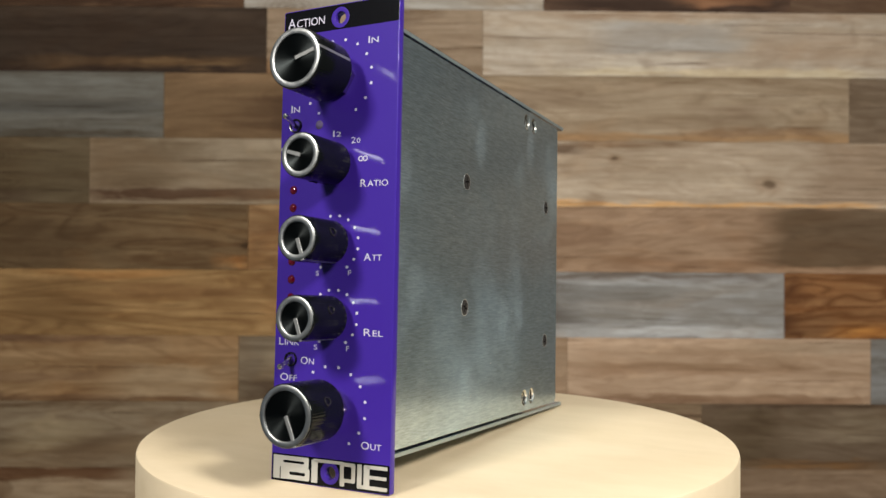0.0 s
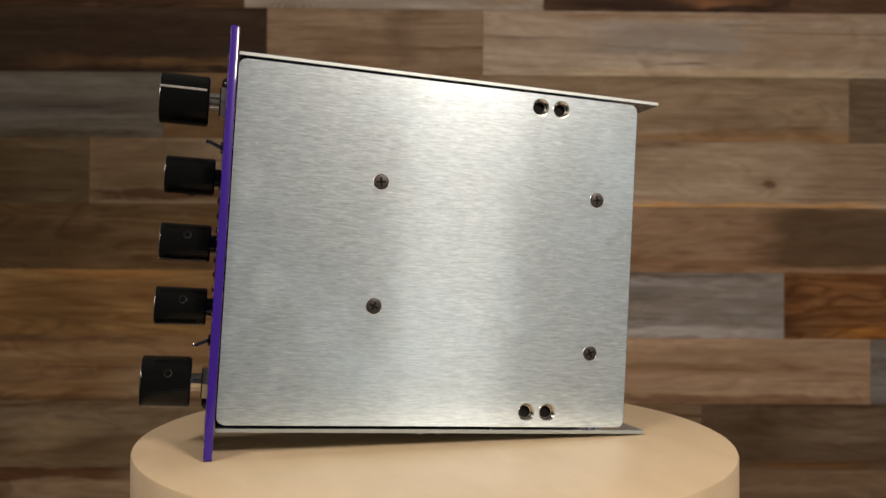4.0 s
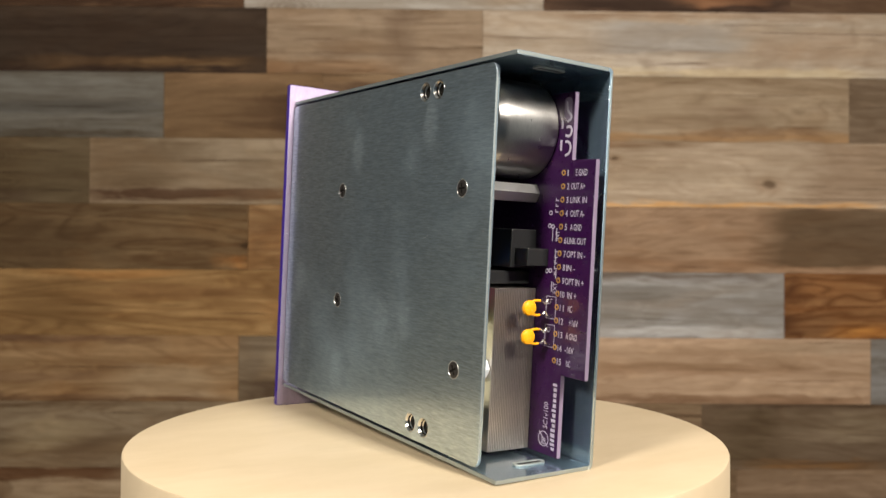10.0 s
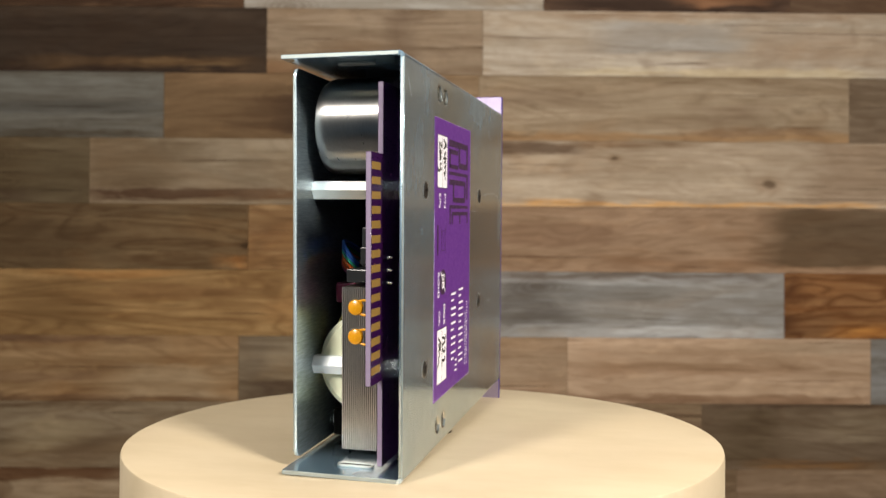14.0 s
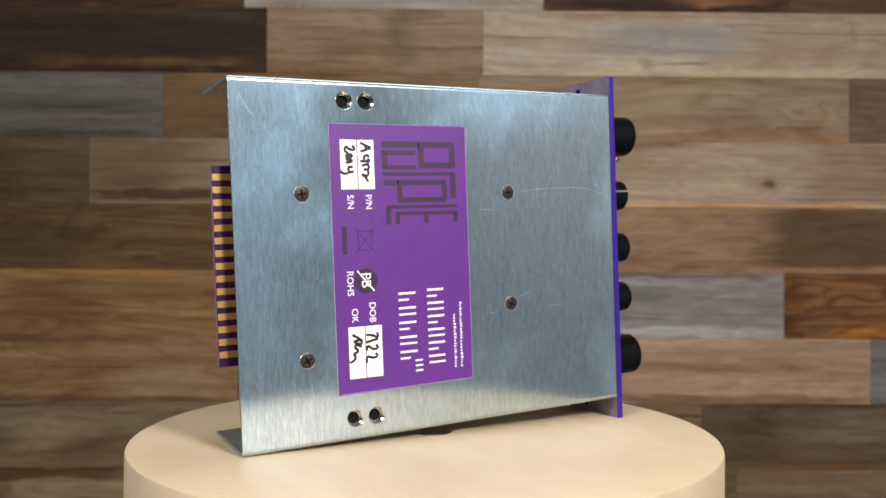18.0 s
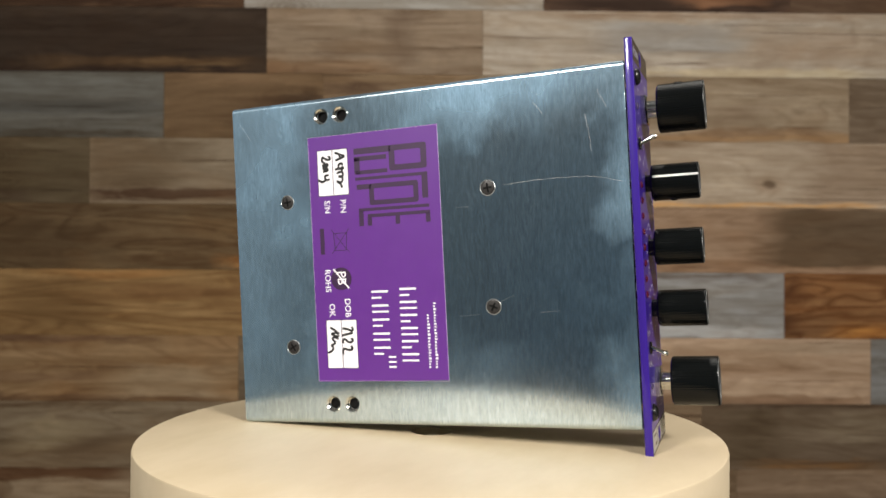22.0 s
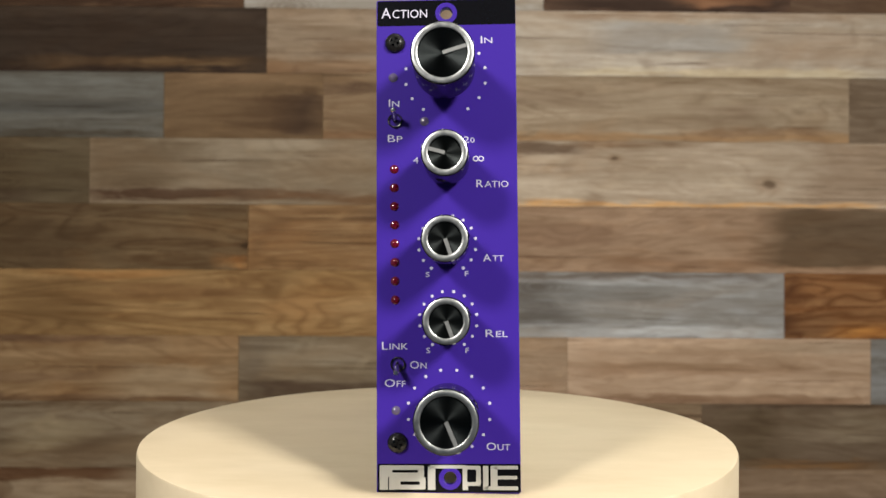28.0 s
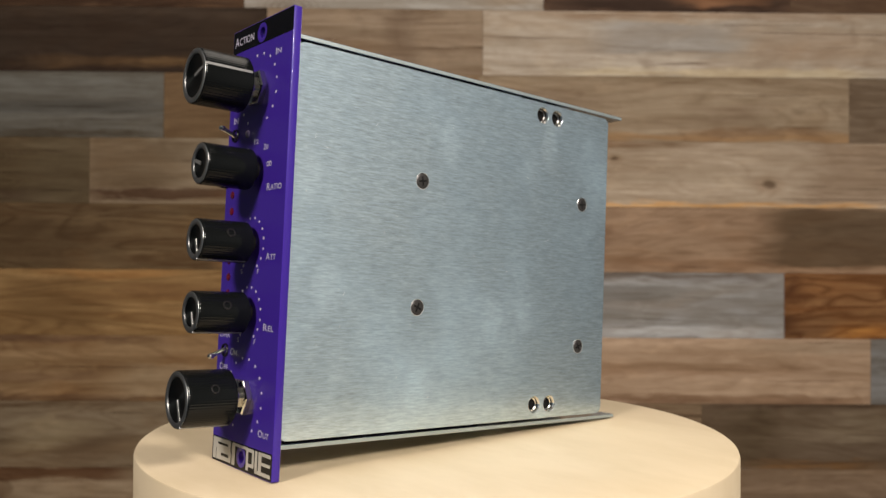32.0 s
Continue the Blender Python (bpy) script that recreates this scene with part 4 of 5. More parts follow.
def case():
    t = 1.2
    wall = plate(rounded(3.0, 149.2, 10.0, 124.6, 0.1, 1), [circle(*h, 2.75) for h in HOLES], t, "x", -19.45, 0.02)
    body = part("case_side", wall, CASE_STEEL, module, "zinc-plated steel case side with vertical scratches")
    for name, z0, up in (("case_top", 126.3, 1), ("case_bottom", 8.3, -1)):
        # the sheet bends round from the side and runs on across
        bend = [radians(9 * k) for k in range(11)]
        outer = [(-17.75 - 1.7 * math.cos(a), z0 - up * (1.7 - 1.7 * math.sin(a))) for a in bend] + [(16.4, z0)]
        inner = [(-17.75 - 0.5 * math.cos(a), z0 - up * (1.7 - 0.5 * math.sin(a))) for a in bend] + [(16.4, z0 - up * t)]
        bm = bmesh.new()
        ring = outer + inner[::-1]
        near = [bm.verts.new((x, 3.0, z)) for x, z in ring]
        rear = [bm.verts.new((x, 149.2, z)) for x, z in ring]
        for k in range(len(ring)):
            j = (k + 1) % len(ring)
            bm.faces.new((near[k], near[j], rear[j], rear[k]))
        m = len(outer)
        for k in range(m - 1):
            bm.faces.new((near[k], near[k + 1], near[2 * m - 2 - k], near[2 * m - 1 - k]))
            bm.faces.new((rear[k], rear[k + 1], rear[2 * m - 2 - k], rear[2 * m - 1 - k]))
        bmesh.ops.recalc_face_normals(bm, faces=bm.faces[:])
        flange = part(name, smooth(bm), CASE_STEEL, module, "bent steel flange of the case")
        z0 = z0 - t if up > 0 else z0
        lip = 124.7 if z0 > 50 else 9.8
        part("lanced_slot", plate(rounded(-8, 3, 138.6, 141.8, 1.4, 6), [rounded(-7.3, 2.3, 139.3, 141.1, 0.8, 6)], 0.6, "z", lip - 0.3), CUT_EDGE, flange, "raised lip of a lanced slot")
        # dark plate that stands in for the shade within the slot
        part("slot_floor", plate(rounded(-7.6, 2.6, 139.0, 141.4, 1.0, 5), [], 0.1, "z", lip - 0.05), RECESS_SHADE, flange)
    lid = plate(rounded(3.0, 140.9, 10.5, 124.2, 2.6, 6), [circle(*h, 2.75) for h in HOLES], t, "x", 15.5, 0.15)
    cover = part("lid", lid, LID_STEEL, module, "brushed steel lid with fine horizontal brush lines")
    for spots, x, axis, mat, owner in ((LID_SCREWS, 16.7, 1, WORN_SCREW, module), (CASE_SCREWS, -19.45, -1, WORN_SCREW, module)):
        for y, z in spots:
            s = screw("case_screw", owner, (0, 0, 0), "x", 2.5, mat, 0.18, "black cross-recess case screw")
            turn = Matrix.Translation((x, y, z)) @ (Matrix.Identity(4) if axis > 0 else Matrix.Rotation(math.pi, 4, "Z")) @ Matrix.Rotation(radians(y * 7 + z * 3), 4, "X")
            turn.translation *= MM
            s.matrix_basis = PLACED @ turn
            ring = lathe([(2.5, 0.0), (2.56, 0.06), (2.64, 0.06), (2.72, 0.0)], (0, 0, 0), "x", 28)
            r = part("screw_recess", ring, SILVER, s)
    for x, side, owner in ((16.7, 1, cover), (-19.45, -1, body)):
        for y, z in HOLES:
            rim = lathe([(3.05, -0.02), (2.98, 0.04), (2.9, 0.03), (2.3, -0.6), (2.25, -1.3), (1.95, -1.5), (1.9, -5.0)], (0, 0, 0), "x", 28)
            rim.transform(Matrix.Translation((x, y, z)) @ (Matrix.Identity(4) if side > 0 else Matrix.Rotation(math.pi, 4, "Z")))
            part("hole_rim", rim, NICKEL, owner)
    for y, a, b, c, d in ((149.2, -17.7, 16.4, 125.15, 126.25), (149.2, -17.7, 16.4, 8.35, 9.45), (149.2, -19.4, -18.8, 10.0, 124.6), (140.9, 16.1, 16.65, 13.0, 121.7)):
        part("cut_edge", box(a, b, y - 0.3, y + 0.06, c, d, 0.1, 1), CUT_EDGE, cover if y < 145 else body, "bright cut edge of the sheet")
    for z in (125.7, 8.9):
        part("cut_edge", box(16.1, 16.46, 3.0, 149.2, z - 0.55, z + 0.55, 0.1, 1), CUT_EDGE, body, "bright cut edge of the sheet")
    # small nicks in the brushed lid
    for y, z, dy, dz in ((10, 97, 0.3, 1.4), (13.2, 95, 1.6, -0.3), (31, 104, 0.8, 0.9), (97, 96.5, 0.7, -0.8), (40, 77, 1.2, 0.2), (62, 108, 0.2, 1.1), (88, 62, 1.4, 0.4), (120, 104, 0.5, 0.9), (71, 30, 0.9, 0.3), (22, 52, 0.4, 0.8), (107, 74, 2.6, 1.1), (112, 92, 1.1, 1.5)):
        nick = tube([(16.71, y, z), (16.71, y + dy * 0.6, z + dz * 0.4), (16.71, y + dy, z + dz)], 0.05, 4)
        for vert in nick.verts:
            vert.co.x = 16.712 + (vert.co.x - 16.71) * 0.2
        part("nick", nick, SCRATCH, cover)
    return body


def sticker(case_side):
    X = -19.48

    def lay(bm, y, z, lift=0.0):
        """Lays flat work on the sticker: it reads from the top down, its head towards the front of the module."""
        m = Matrix(((0, 0, -1, X - 0.05 - lift), (0, -1, 0, y), (-1, 0, 0, z), (0, 0, 0, 1)))
        bm.transform(m)
        bmesh.ops.recalc_face_normals(bm, faces=bm.faces[:])
        return bm

    def flat(outline, holes=(), thick=0.03):
        return plate(outline, holes, thick, "z", 0)

    base = bmesh.new()
    pts = ((117.6, 112.1), (67.0, 112.4), (67.1, 24.2), (117.2, 23.5))
    near = [base.verts.new((X - 0.06, y, z)) for y, z in pts]
    wall = [base.verts.new((X + 0.02, y, z)) for y, z in pts]
    base.faces.new(near)
    base.faces.new(wall[::-1])
    for k in range(4):
        base.faces.new((near[k], wall[k], wall[(k + 1) % 4], near[(k + 1) % 4]))
    bmesh.ops.recalc_face_normals(base, faces=base.faces[:])
    s = part("sticker", base, STICKER, module, "purple paper sticker with white print and written boxes")
    for y in (67.05, 117.4):
        part("paper_edge", box(X - 0.064, X + 0.01, y - 0.06, y + 0.06, 23.9, 112.2), PAPER_EDGE, s)
    for z in (23.85, 112.2):
        part("paper_edge", box(X - 0.064, X + 0.01, 67.2, 117.2, z - 0.05, z + 0.05), PAPER_EDGE, s)

    def rect(u0, u1, v0, v1, mat, name, lift=0.02, r=0.1):
        """u runs down from z=112 (mm), v from the front y=67 backwards."""
        part(name, lay(flat(rounded(u0, u1, -v1, -v0, r, 2)), 67.0, 112.3, lift), mat, s)

    def ring(u0, u1, v0, v1, w, mat, name):
        part(name, lay(flat(rounded(u0, u1, -v1, -v0, 0.9, 3), [rounded(u0 + w, u1 - w, -v1 + w * 1.1, -v0 - w * 1.1, 0.4, 3)]), 67.0, 112.3, 0.02), mat, s)

    # dark block mark
    ring(5.6, 14.6, 4.4, 18.6, 2.0, STICKER_DARK, "block_mark")
    rect(5.6, 7.8, 18.0, 32.2, STICKER_DARK, "block_mark")
    rect(8.6, 10.2, 19.6, 32.2, STICKER_DARK, "block_mark")
    rect(13.6, 15.0, 19.4, 31.6, STICKER_DARK, "block_mark")
    rect(9.0, 14.8, 30.0, 32.2, STICKER_DARK, "block_mark")
    rect(16.0, 17.1, 4.4, 32.0, STICKER_DARK, "block_mark")
    rect(17.0, 25.0, 4.4, 6.6, STICKER_DARK, "block_mark")
    ring(18.6, 26.2, 8.0, 26.8, 1.7, STICKER_DARK, "block_mark")
    rect(18.6, 20.4, 26.0, 31.6, STICKER_DARK, "block_mark")
    rect(27.1, 28.2, 4.2, 31.2, STICKER_DARK, "block_mark")
    rect(28.0, 33.4, 29.4, 31.2, STICKER_DARK, "block_mark")
    rect(29.3, 30.5, 4.0, 27.8, STICKER_DARK, "block_mark")
    for v in (4.0, 15.4, 26.2):
        rect(30.3, 33.4, v, v + 1.7, STICKER_DARK, "block_mark")
    # written boxes
    for u0, u1 in ((5.3, 21.6), (66.7, 83.8)):
        d = 0.0 if u0 < 10 else -0.6
        rect(u0 - 0.2, u1 + 0.2, 34.7 + d, 47.0 + d, STICKER_DARK, "box_outline", 0.005)
        rect(u0, u1, 34.9 + d, 40.7 + d, STICKER_WHITE, "written_box")
        rect(u0, u1, 41.0 + d, 46.8 + d, STICKER_WHITE, "written_box")
    def scrawl(points, w=0.44):
        bm = tube([(X - 0.1, 67 + v, 112.3 - u) for u, v in points], w, 8)
        for vert in bm.verts:
            vert.co.x = X - 0.1 + (vert.co.x - X + 0.1) * 0.08
        part("pen_stroke", bm, PEN, s)

    # pen strokes in the boxes
    scrawl(((6.3, 39.7), (7.1, 37.9), (7.9, 35.8)))
    scrawl(((7.9, 35.8), (8.6, 37.7), (9.2, 39.6)))
    scrawl(((6.9, 37.8), (8.7, 37.7)))
    scrawl(((11.0, 36.6), (10.4, 37.4), (10.9, 38.3), (11.9, 38.5)))
    scrawl(((12.4, 39.9), (12.3, 38.0), (12.1, 36.2)))
    scrawl(((11.4, 37.0), (13.3, 37.2)))
    scrawl(((13.8, 39.3), (13.6, 37.1), (14.8, 37.0), (15.0, 38.7)))
    scrawl(((15.0, 38.7), (15.5, 37.2), (17.0, 37.5), (16.7, 39.4)))
    scrawl(((16.7, 39.4), (17.7, 38.0), (19.1, 37.3)))
    scrawl(((7.3, 42.5), (8.4, 41.8), (8.5, 43.2), (7.5, 44.8)))
    scrawl(((7.5, 44.8), (9.0, 45.0), (9.8, 43.9)))
    scrawl(((10.6, 45.1), (10.5, 42.7), (11.6, 44.7), (12.1, 42.8), (12.9, 44.9)))
    scrawl(((14.2, 42.5), (14.5, 44.0), (15.8, 43.6), (15.8, 42.2)))
    scrawl(((15.8, 43.6), (16.5, 45.3), (15.6, 46.9)))
    scrawl(((69.1, 36.2), (70.4, 35.9), (70.0, 37.7), (69.6, 39.9)))
    scrawl(((71.3, 35.8), (71.7, 37.9), (72.2, 40.1)))
    scrawl(((73.2, 36.7), (74.0, 36.0), (74.6, 37.4), (73.6, 39.6), (75.0, 39.9)))
    scrawl(((75.9, 36.8), (76.9, 36.3), (77.4, 37.9), (77.0, 39.7), (78.9, 40.1)))
    scrawl(((69.2, 44.9), (70.3, 43.0), (71.6, 41.3)))
    scrawl(((71.6, 41.3), (71.2, 42.8), (71.5, 44.5)))
    scrawl(((71.5, 44.5), (72.4, 42.4), (72.1, 41.3)))
    scrawl(((73.3, 41.6), (73.1, 44.1), (74.7, 43.1), (75.6, 44.7)))
    scrawl(((75.6, 44.7), (76.8, 44.0), (78.5, 46.0)))
    # small print
    for text, u, v, size, mat in (("P/N", 23.3, 38.4, 2.3, STICKER_WHITE), ("S/N", 23.3, 44.8, 2.3, STICKER_WHITE), ("DOB", 58.9, 38.4, 2.3, STICKER_WHITE), ("OK", 60.6, 44.7, 2.3, STICKER_WHITE), ("ROHS", 48.2, 45.9, 2.3, STICKER_WHITE)):
        bm = letters(text, size / 0.72, bold=0.02)
        part("print", lay(bm, 67.0 + v, 112.3 - u, 0.02), mat, s)
    rect(33.4, 42.8, 45.5, 47.2, STICKER_DARK, "print_bar")
    # crossed-out bin sign
    bm = bmesh.new()
    for a, b in (((34, 35.6), (42.6, 42.6)), ((34, 42.6), (42.6, 35.6)), ((35.4, 36.4), (41.6, 36.9)), ((35.4, 41.8), (41.6, 41.2)), ((35.4, 36.4), (35.4, 41.8)), ((41.6, 36.9), (41.6, 41.2))):
        d = Vector((b[0] - a[0], b[1] - a[1]))
        bar = box(0, d.length, -0.12, 0.12, 0, 0.02)
        bar.transform(Matrix.Translation((a[0], -a[1], 0)) @ Matrix.Rotation(math.atan2(-d.y, d.x), 4, "Z"))
        me = bpy.data.meshes.new("tmp")
        bar.to_mesh(me)
        bar.free()
        bm.from_mesh(me)
        bpy.data.meshes.remove(me)
    part("bin_sign", lay(bm, 67.0, 112.3, 0.02), STICKER_DARK, s)
    part("round_sign", lay(flat(circle(51.8, -39.4, 4.1, 32)), 67.0, 112.3, 0.02), STICKER_DARK, s)
    part("print", lay(letters("PB", 3.4 / 0.72, bold=0.02), 67.0 + 40.8, 112.3 - 49.0, 0.06), STICKER_WHITE, s)
    slash = box(-4.6, 4.6, -0.25, 0.25, 0, 0.03)
    slash.transform(Matrix.Translation((51.8, -39.4, 0)) @ Matrix.Rotation(radians(40), 4, "Z"))
    part("print_bar", lay(slash, 67.0, 112.3, 0.08), STICKER_WHITE, s)
    # the maker's name and lines as plain bars
    for u0, u1, v0, v1, n in ((55.6, 83.0, 10.7, 17.0, 6), (56.2, 81.0, 21.4, 27.8, 5)):
        step = (u1 - u0) / n
        for k in range(n):
            at = u0 + step * k
            rect(at + 0.3, at + 1.05, v0, v1, STICKER_WHITE, "print_bar")
            rect(at + 2.5, at + 3.15, v0 + (0.0 if k % 2 else 2.6), v1, STICKER_WHITE, "print_bar")
    for k in range(3):
        rect(79.7 + 1.75 * k, 80.3 + 1.75 * k, 19.4, 22.2, STICKER_WHITE, "print_bar")
    rng = random.Random(3)
    for u0, u1, v0, v1 in ((61.4, 84.0, 3.6, 4.8), (65.4, 84.2, 6.1, 7.3)):
        u = u0
        while u < u1:
            w = rng.uniform(0.35, 0.75)
            rect(u, u + w, v0 + rng.choice((0.0, 0.35)), v1 - 0.2, STICKER_WHITE, "print_bar")
            u += w + 0.5
    # scratches in the plating
    for pts3 in (((44.5, 89.6), (25, 90.4), (14, 89.8), (5, 87.6)), ((48, 50), (44, 52), (41.5, 52.6)), ((62, 83.2), (57, 83.0)), ((62, 46), (55, 46.3)), ((34, 46.6), (27, 47)), ((16, 110), (15, 104), (14.6, 98)), ((33, 116), (30, 112)), ((146, 120), (142, 114)), ((12, 118), (9, 112))):
        line = tube([(X + 0.01, y, z) for y, z in pts3], 0.032, 4)
        for vert in line.verts:
            vert.co.x = X + 0.012 + (vert.co.x - X - 0.01) * 0.2
        part("scratch", line, SCRATCH, case_side)


def board():
    x0, x1 = -11.7, -10.1
    outline = [(6, 11), (143.6, 11), (143.6, 35.8), (153.6, 35.8), (153.6, 99.0), (143.6, 99.0), (143.6, 119), (6, 119)]
    bm = plate(outline, [circle(127, 89.3, 1.6, 12), circle(127, 36.1, 1.6, 12)], x1 - x0, "x", x0, 0.1)
    pcb = part("circuit_board", bm, PCB, module, "purple circuit board with white print and gold contacts")
    for y, z0, z1 in ((143.6, 11, 35.8), (153.6, 35.8, 99.0), (143.6, 99.0, 119)):
        part("board_edge", box(x0 + 0.12, x1 - 0.12, y - 0.1, y + 0.03, z0 + 0.1, z1 - 0.1), EDGE, pcb, "pale lilac cut edge of the board")
    lines = ("E GND", "OUT A+", "LINK IN", "OUT A-", "A GND", "LINK OUT", "OPT IN -", "IN -", "OPT IN +", "IN +", "NC", "+16V", "A GND", "-16V", "NC")
    flip = Matrix(((0, 0, 1, 0), (1, 0, 0, 0), (0, 1, 0, 0), (0, 0, 0, 1)))

    def silk(text, y, z, size, length, name="board_print"):
        b = letters(text, size / 0.72, bold=0.03)
        a0, a1 = width_of(b)
        b.transform(Matrix.Diagonal((length / (a1 - a0), 1, 1, 1)) @ Matrix.Translation((-a0, 0, 0)))
        b.transform(Matrix.Translation((x1 + 0.03, y, z - size / 2)) @ flip)
        part(name, b, WHITE_INK, pcb)

    starts = (5.2, 3.5, 3.5, 3.8, 4.0, 3.0, 3.1, 3.2, 3.0, 4.3, 4.8, 5.6, 4.5, 4.4, 5.3)
    for k, (text, start) in enumerate(zip(lines, starts)):
        z = 95.4 - 3.98 * k
        silk(str(k + 1), 142.1 if k < 9 else 141.7, z, 1.9, 0.42 if k == 0 else 0.95 if k < 9 else 1.75)
        silk(text, 140.4 + start, z, 1.9, 1.02 * len(text) - 0.3)
        part("solder_pad", lathe([(0.45, 0.0), (0.45, 0.12), (0.85, 0.08), (0.9, 0.0)], (x1, 140.4, z), "x", 14), GOLD, pcb)
        finger = box(x0 - 0.06, x0, 146.0, 153.4, z - 1.05, z + 1.05, 0.04, 1)
        part("gold_contact", finger, GOLD, pcb)
    # upright print at the foot of the board: a code, the maker's line as bars, a struck-out round sign
    def silk_up(text, y, z, size):
        b = letters(text, size / 0.72, stretch=0.8, bold=0.01)
        b.transform(Matrix.Translation((x1 + 0.03, y, z)) @ flip @ Matrix.Rotation(radians(90), 4, "Z"))
        part("board_print", b, WHITE_INK, pcb)

    silk_up("SC1v100", 138.9, 18.8, 2.0)
    rng = random.Random(8)
    z = 13.0
    while z < 33.2:
        w = rng.uniform(0.7, 1.25)
        part("print_bar", box(x1, x1 + 0.05, 140.5 + rng.choice((0.0, 0.45)), 142.3, z, z + w), WHITE_INK, pcb)
        z += w + 0.5
    ring = plate(circle(137.4, 15.6, 2.3, 28), [circle(137.4, 15.6, 2.05, 28)], 0.05, "x", x1)
    part("round_sign", ring, WHITE_INK, pcb)
    silk_up("PB", 138.3, 13.9, 1.8)
    slash = box(x1, x1 + 0.05, -2.9, 2.9, -0.13, 0.13)
    slash.transform(Matrix.Translation((0, 137.4, 15.6)) @ Matrix.Rotation(radians(-45), 4, "X"))
    part("print_bar", slash, WHITE_INK, pcb)
    # upright words beside the contacts, too small to read, with ringed test points
    for y, z0, z1 in ((139.6, 65.0, 72.6), (138.9, 83.6, 88.0)):
        z = z0
        while z < z1:
            part("print_bar", box(x1, x1 + 0.05, y - 1.3, y, z, z + 0.35), WHITE_INK, pcb)
            part("print_bar", box(x1, x1 + 0.05, y - 1.3, y - 1.0, z, z + 1.0), WHITE_INK, pcb)
            z += 1.7
    silk_up("INT", 139.9, 75.2, 1.7)
    silk_up("EXT", 139.9, 59.4, 1.7)
    for y, z in ((135.4, 79.6), (136.9, 79.4), (135.2, 66.0), (136.7, 66.2), (135.6, 83.5), (136.9, 56.8), (137.2, 48.4)):
        part("test_point", plate(circle(y, z, 0.75, 16), [circle(y, z, 0.42, 16)], 0.06, "x", x1), WHITE_INK, pcb)
    for z in (55.2, 46.7):
        part("part_outline", plate(rounded(135.6, 140.0, z - 3.4, z + 3.4, 0.3, 2), [rounded(135.8, 139.8, z - 3.2, z + 3.2, 0.2, 2)], 0.05, "x", x1), WHITE_INK, pcb)
    part("grey_pad", plate(rounded(139.4, 142.6, 111.0, 117.6, 1.5, 5), [], 0.05, "x", x1), EDGE, pcb)
    # tall hooked marks beside the top of the board
    for pts in (((140.6, 100.4), (142.4, 101.4), (142.3, 104.0), (140.4, 104.6)), ((140.3, 106.4), (142.2, 106.2), (142.6, 108.6), (140.6, 108.8)), ((140.9, 110.4), (142.5, 111.6), (141.0, 113.6), (140.4, 116.4))):
        mark = tube([(x1, y, z) for y, z in pts], 0.42, 8)
        for vert in mark.verts:
            vert.co.x = x1 + 0.04 + (vert.co.x - x1) * 0.08
        part("board_mark", mark, WHITE_INK, pcb)
    for y, z, w, h in ((138.2, 102.0, 0.9, 3.2), (138.4, 108.5, 0.8, 2.4), (138.5, 75, 0.3, 4), (138.5, 68, 0.3, 4), (136.8, 75, 0.3, 4), (137.4, 60, 0.4, 3), (139, 64, 0.4, 2.5)):
        part("print_bar", box(x1, x1 + 0.05, y, y + w, z, z + h), WHITE_INK, pcb)
    # round can
    can = lathe([(0, 0), (14.0, 0.0), (14.6, 0.5), (14.8, 1.2), (14.8, 18.4), (14.5, 20.2), (13.6, 21.7), (12.0, 22.3), (0, 22.3)], (x1, 123.0, 108.5), "x", 72)
    c = part("transformer_can", can, CAN_STEEL, module, "drawn bare steel can of a transformer")
    # standoffs
    for (y, z), nylon in (((127.0, 89.3), False), ((127.0, 36.1), True)):
        mat, start = (NYLON, 5.75) if nylon else (SILVER, x1)
        part("standoff", lathe([(0, 0), (3.1, 0), (3.1, 15.5 - start), (0, 15.5 - start)], (start, y, z), "x", 6), mat, module, "white nylon standoff" if nylon else "bare aluminium hexagon standoff")
        part("standoff", lathe([(0, 0), (3.1, 0), (3.1, x0 + 18.4), (0, x0 + 18.4)], (-18.4, y, z), "x", 6), SILVER, module, "bare aluminium hexagon standoff")
    # output transformer: laminations, winding
    # the core box is near-black, painting the shade in the gaps between laminations
    core = part("laminated_core", box(x1 + 0.1, 5.4, 102, 129.6, 11.6, 60.0), RECESS_SHADE, module, "laminated steel transformer core")
    n = 24
    for k in range(n):
        xx = x1 + 0.3 + (5.6 - x1 - 0.6) * k / (n - 1)
        part("lamination", box(xx - 0.22, xx + 0.22, 101.5, 130.5, 11.2, 60.3, 0.06, 1), LAMINATE, core)
    coil = part("winding", lathe([(0, 0), (14.0, 0), (15.6, 1.2), (15.8, 10), (15.6, 18), (14.0, 19.5), (0, 19.5)], (-1.0, 126.3, 36.6), "y", 48), BOBBIN, module, "taped transformer winding")
    part("tape", lathe([(15.7, 5), (16.2, 5.4), (16.2, 12), (15.7, 12.4)], (-1.0, 126.3, 36.6), "y", 48), TAPE, coil, "yellow tape")
    # back of the winding behind the board, in plain dark grey
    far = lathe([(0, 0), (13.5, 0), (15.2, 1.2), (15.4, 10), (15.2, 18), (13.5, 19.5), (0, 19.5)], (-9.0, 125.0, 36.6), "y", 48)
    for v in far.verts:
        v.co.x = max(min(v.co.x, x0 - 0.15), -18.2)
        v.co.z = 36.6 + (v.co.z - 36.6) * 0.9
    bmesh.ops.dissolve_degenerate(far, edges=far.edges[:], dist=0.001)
    part("winding", far, DARK_WINDING, module, "dark back of the winding behind the board")
    # keep the winding clear of the board
    for ob in (coil, coil.children[0]):
        for v in ob.data.vertices:
            v.co.x = max(v.co.x, (x1 + 0.15) * MM)
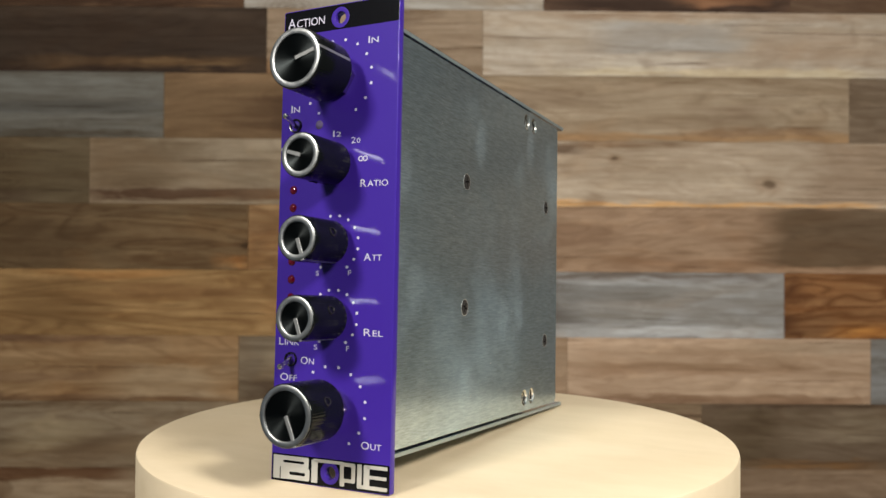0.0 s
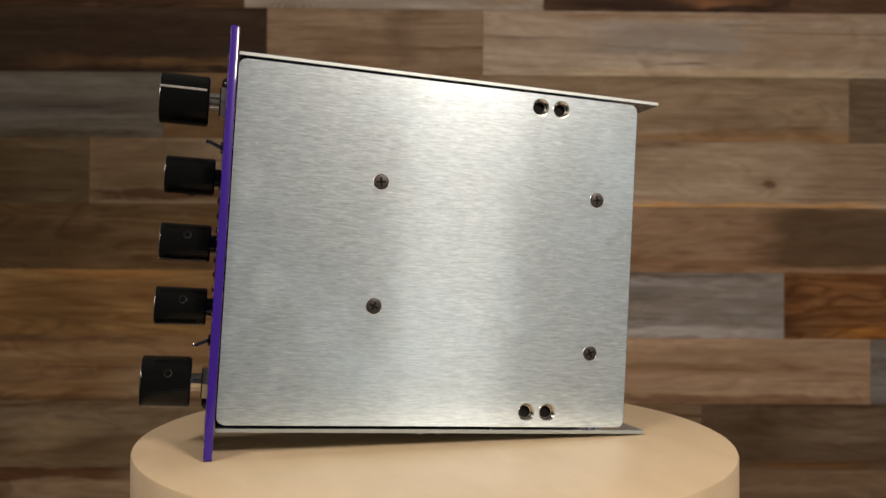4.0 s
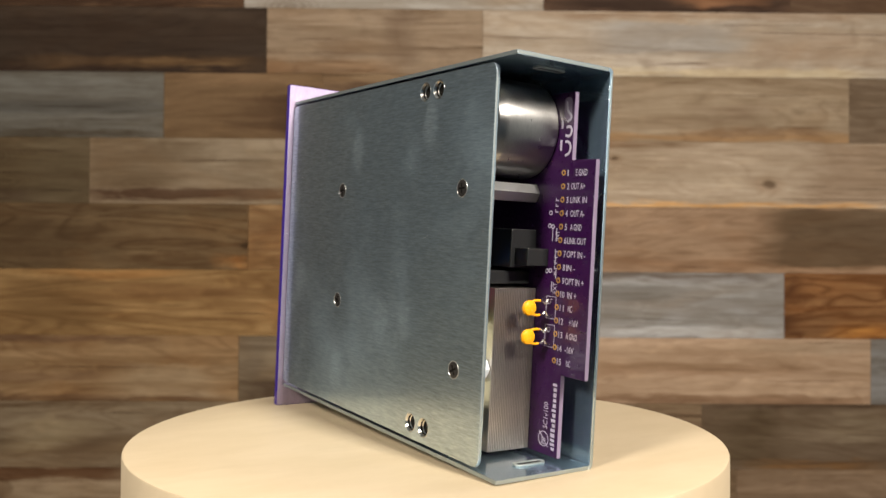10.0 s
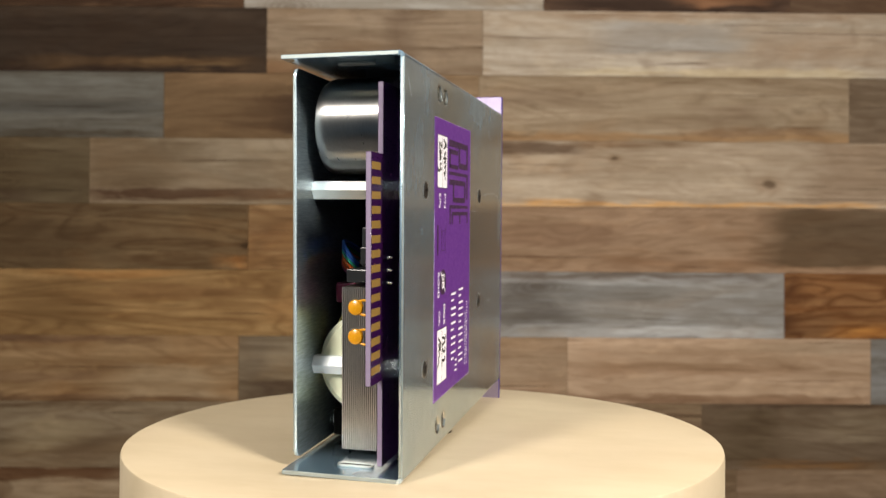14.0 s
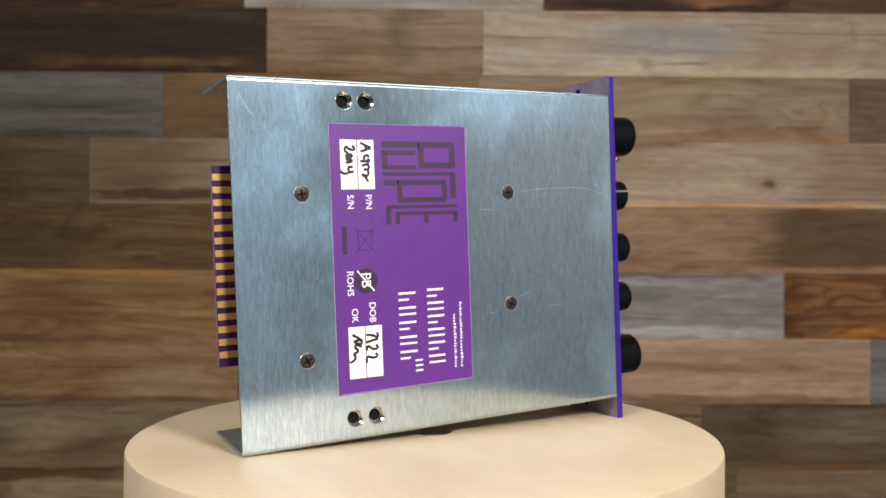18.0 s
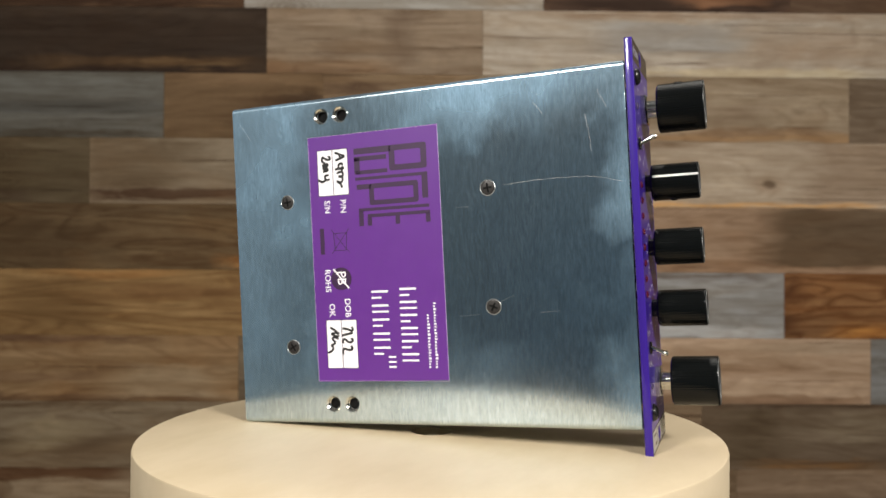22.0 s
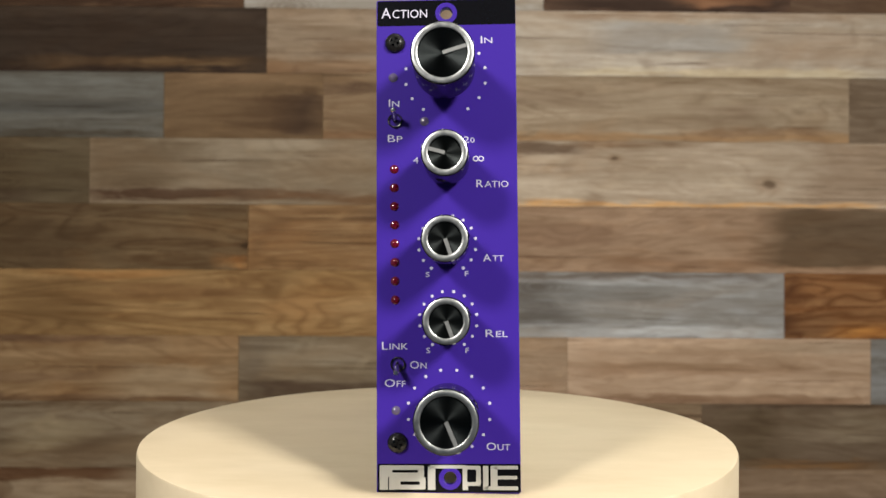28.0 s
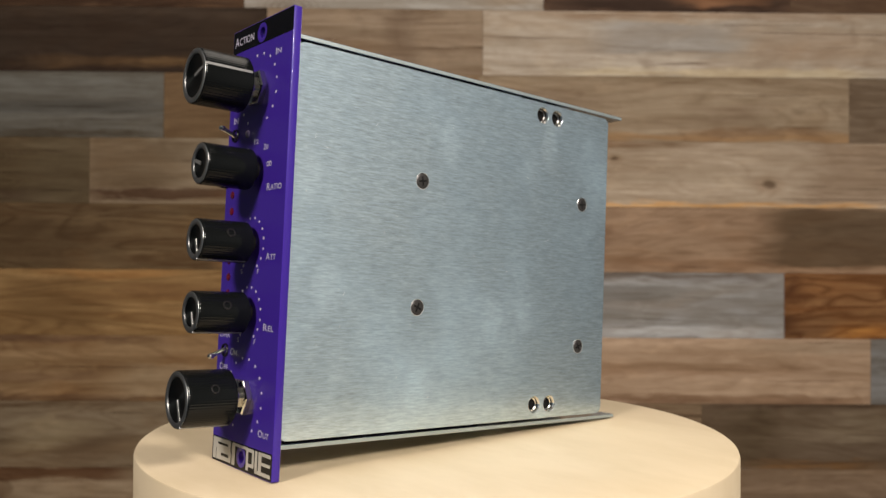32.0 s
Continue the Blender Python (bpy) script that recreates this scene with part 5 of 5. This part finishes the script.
    for pts, mat in (([(13, 112, 48), (14.4, 116, 40), (14.2, 118, 32), (11.5, 119, 25)], MAROON_WIRE), ([(12, 112, 50), (13.8, 117, 42), (14, 120, 35), (12.6, 120, 28)], TAPE)):
        part("lead_wire", tube(pts, 0.5), mat, module)
    part("coil_tape", box(5.9, 12.6, 106.0, 118.0, 54.0, 60.4, 0.8), MAROON_WIRE, module, "dark red taped end of the winding")
    # threaded blocks behind the mounting holes, near-black to paint the holes' shade
    for z0, z1 in ((116.0, 124.0), (11.0, 19.2)):
        part("threaded_block", box(-17.2, -12.2, 100.5, 115.6, z0, z1, 0.3), RECESS_SHADE, module, "threaded mounting block coloured as dark as the shaded holes")
        part("threaded_block", box(9.0, 14.2, 100.5, 115.6, z0, z1, 0.3), RECESS_SHADE, module, "threaded mounting block coloured as dark as the shaded holes")
    # relay blocks
    part("relay", box(x1, -0.4, 112, 129.5, 66.5, 78.2, 0.3), RELAY, module, "dark grey relay block")
    part("relay", box(x1, -2.0, 126, 135.5, 67.4, 72.6, 0.3), RELAY, module, "dark grey relay block")
    part("ic_socket", box(x1, 5.5, 85, 127, 61.4, 65.4, 0.3), RELAY, module, "black component strip")
    for z in (55.2, 46.7):
        d = lathe([(0, 0.9), (1.4, 0.7), (2.2, 0.25), (2.35, -0.4), (2.1, -1.0), (1.2, -1.4), (0, -1.5)], (-1.6, 137.6, z), "y", 28)
        cap = part("disc_capacitor", d, YELLOW, module, "yellow dipped capacitor on two wires")
        for s in (1, -1):
            part("coated_lead", tube([(-2.4, 137.7, z + 1.75 * s), (-4.2, 137.9, z + 2.15 * s), (-5.6, 138, z + 2.1 * s)], 0.4), YELLOW, cap)
            part("lead", tube([(-5.5, 138, z + 2.1 * s), (-6.9, 138, z + 2.0 * s), (-7.8, 138, z + 1.2 * s), (-8.7, 138, z + 2.3 * s), (x1, 138, z + 2.3 * s)], 0.34), TIN, cap)
    for k, (mat, dz) in enumerate(((BLUE_WIRE, 2.4), (BLUE_WIRE, 1.2), (GREEN_WIRE, 0.2), (ORANGE_WIRE, -1.2), (ORANGE_WIRE, -2.6), (MAROON_WIRE, -3.4))):
        part("lead_wire", tube([(12.4, 96, 68 + dz), (11.6, 113, 71 + dz), (9.6, 117.5, 69.5 + dz - 0.3 * k), (7.2, 118, 66.5 + dz), (6.4, 114, 64 + dz)], 0.5), mat, module)
    # small parts deeper in
    rng = random.Random(11)
    for k in range(26):
        y, z = rng.uniform(20, 98), rng.uniform(16, 114)
        h = rng.uniform(3, 12)
        if rng.random() < 0.5:
            part("electronic_part", box(x1, x1 + h * 0.4, y, y + rng.uniform(3, 9), z, z + rng.uniform(2, 5), 0.2, 1), RELAY, module)
        else:
            part("electronic_part", lathe([(0, h), (2.4, h), (2.6, h - 0.4), (2.6, 0)], (x1, y, z), "x", 16), RELAY, module)
    for k in range(3):
        part("solder_joint", lathe([(0, 1.6), (0.25, 1.5), (0.5, 0.3), (0.8, 0)], (0, 0, 0), "x", 8), TIN, pcb).matrix_basis = Matrix.Translation((x0 * MM, 139.5 * MM, (70 - 3.6 * k) * MM)) @ Matrix.Rotation(math.pi, 4, "Z")


front_panel()
toggle(-14.1, 99.8, 1)
toggle(-13.5, 33.9, -1)
for spec in ((-0.3, 112.4, 8.1, 5.2, 20.4, 17, True), (0.0, 87.8, 6.05, 1.9, 17.4, 164, False), (-0.1, 66.2, 6.05, 1.9, 17.6, -70, False), (0.1, 45.7, 6.05, 1.9, 17.8, -70, False), (0.0, 21.4, 8.1, 5.2, 20.4, -67, True)):
    knob(*spec)
side = case()
sticker(side)
board()
planks()


def motions():
    """The disc and the module on it turn together, 12 degrees a second."""
    for ob in (disc, module):
        walk(ob, [(0.5 * k, pose(0, 0, 0, 0, 0, -4.773 - 12.004 * (0.5 * k - 28.15))) for k in range(65)])


motions()
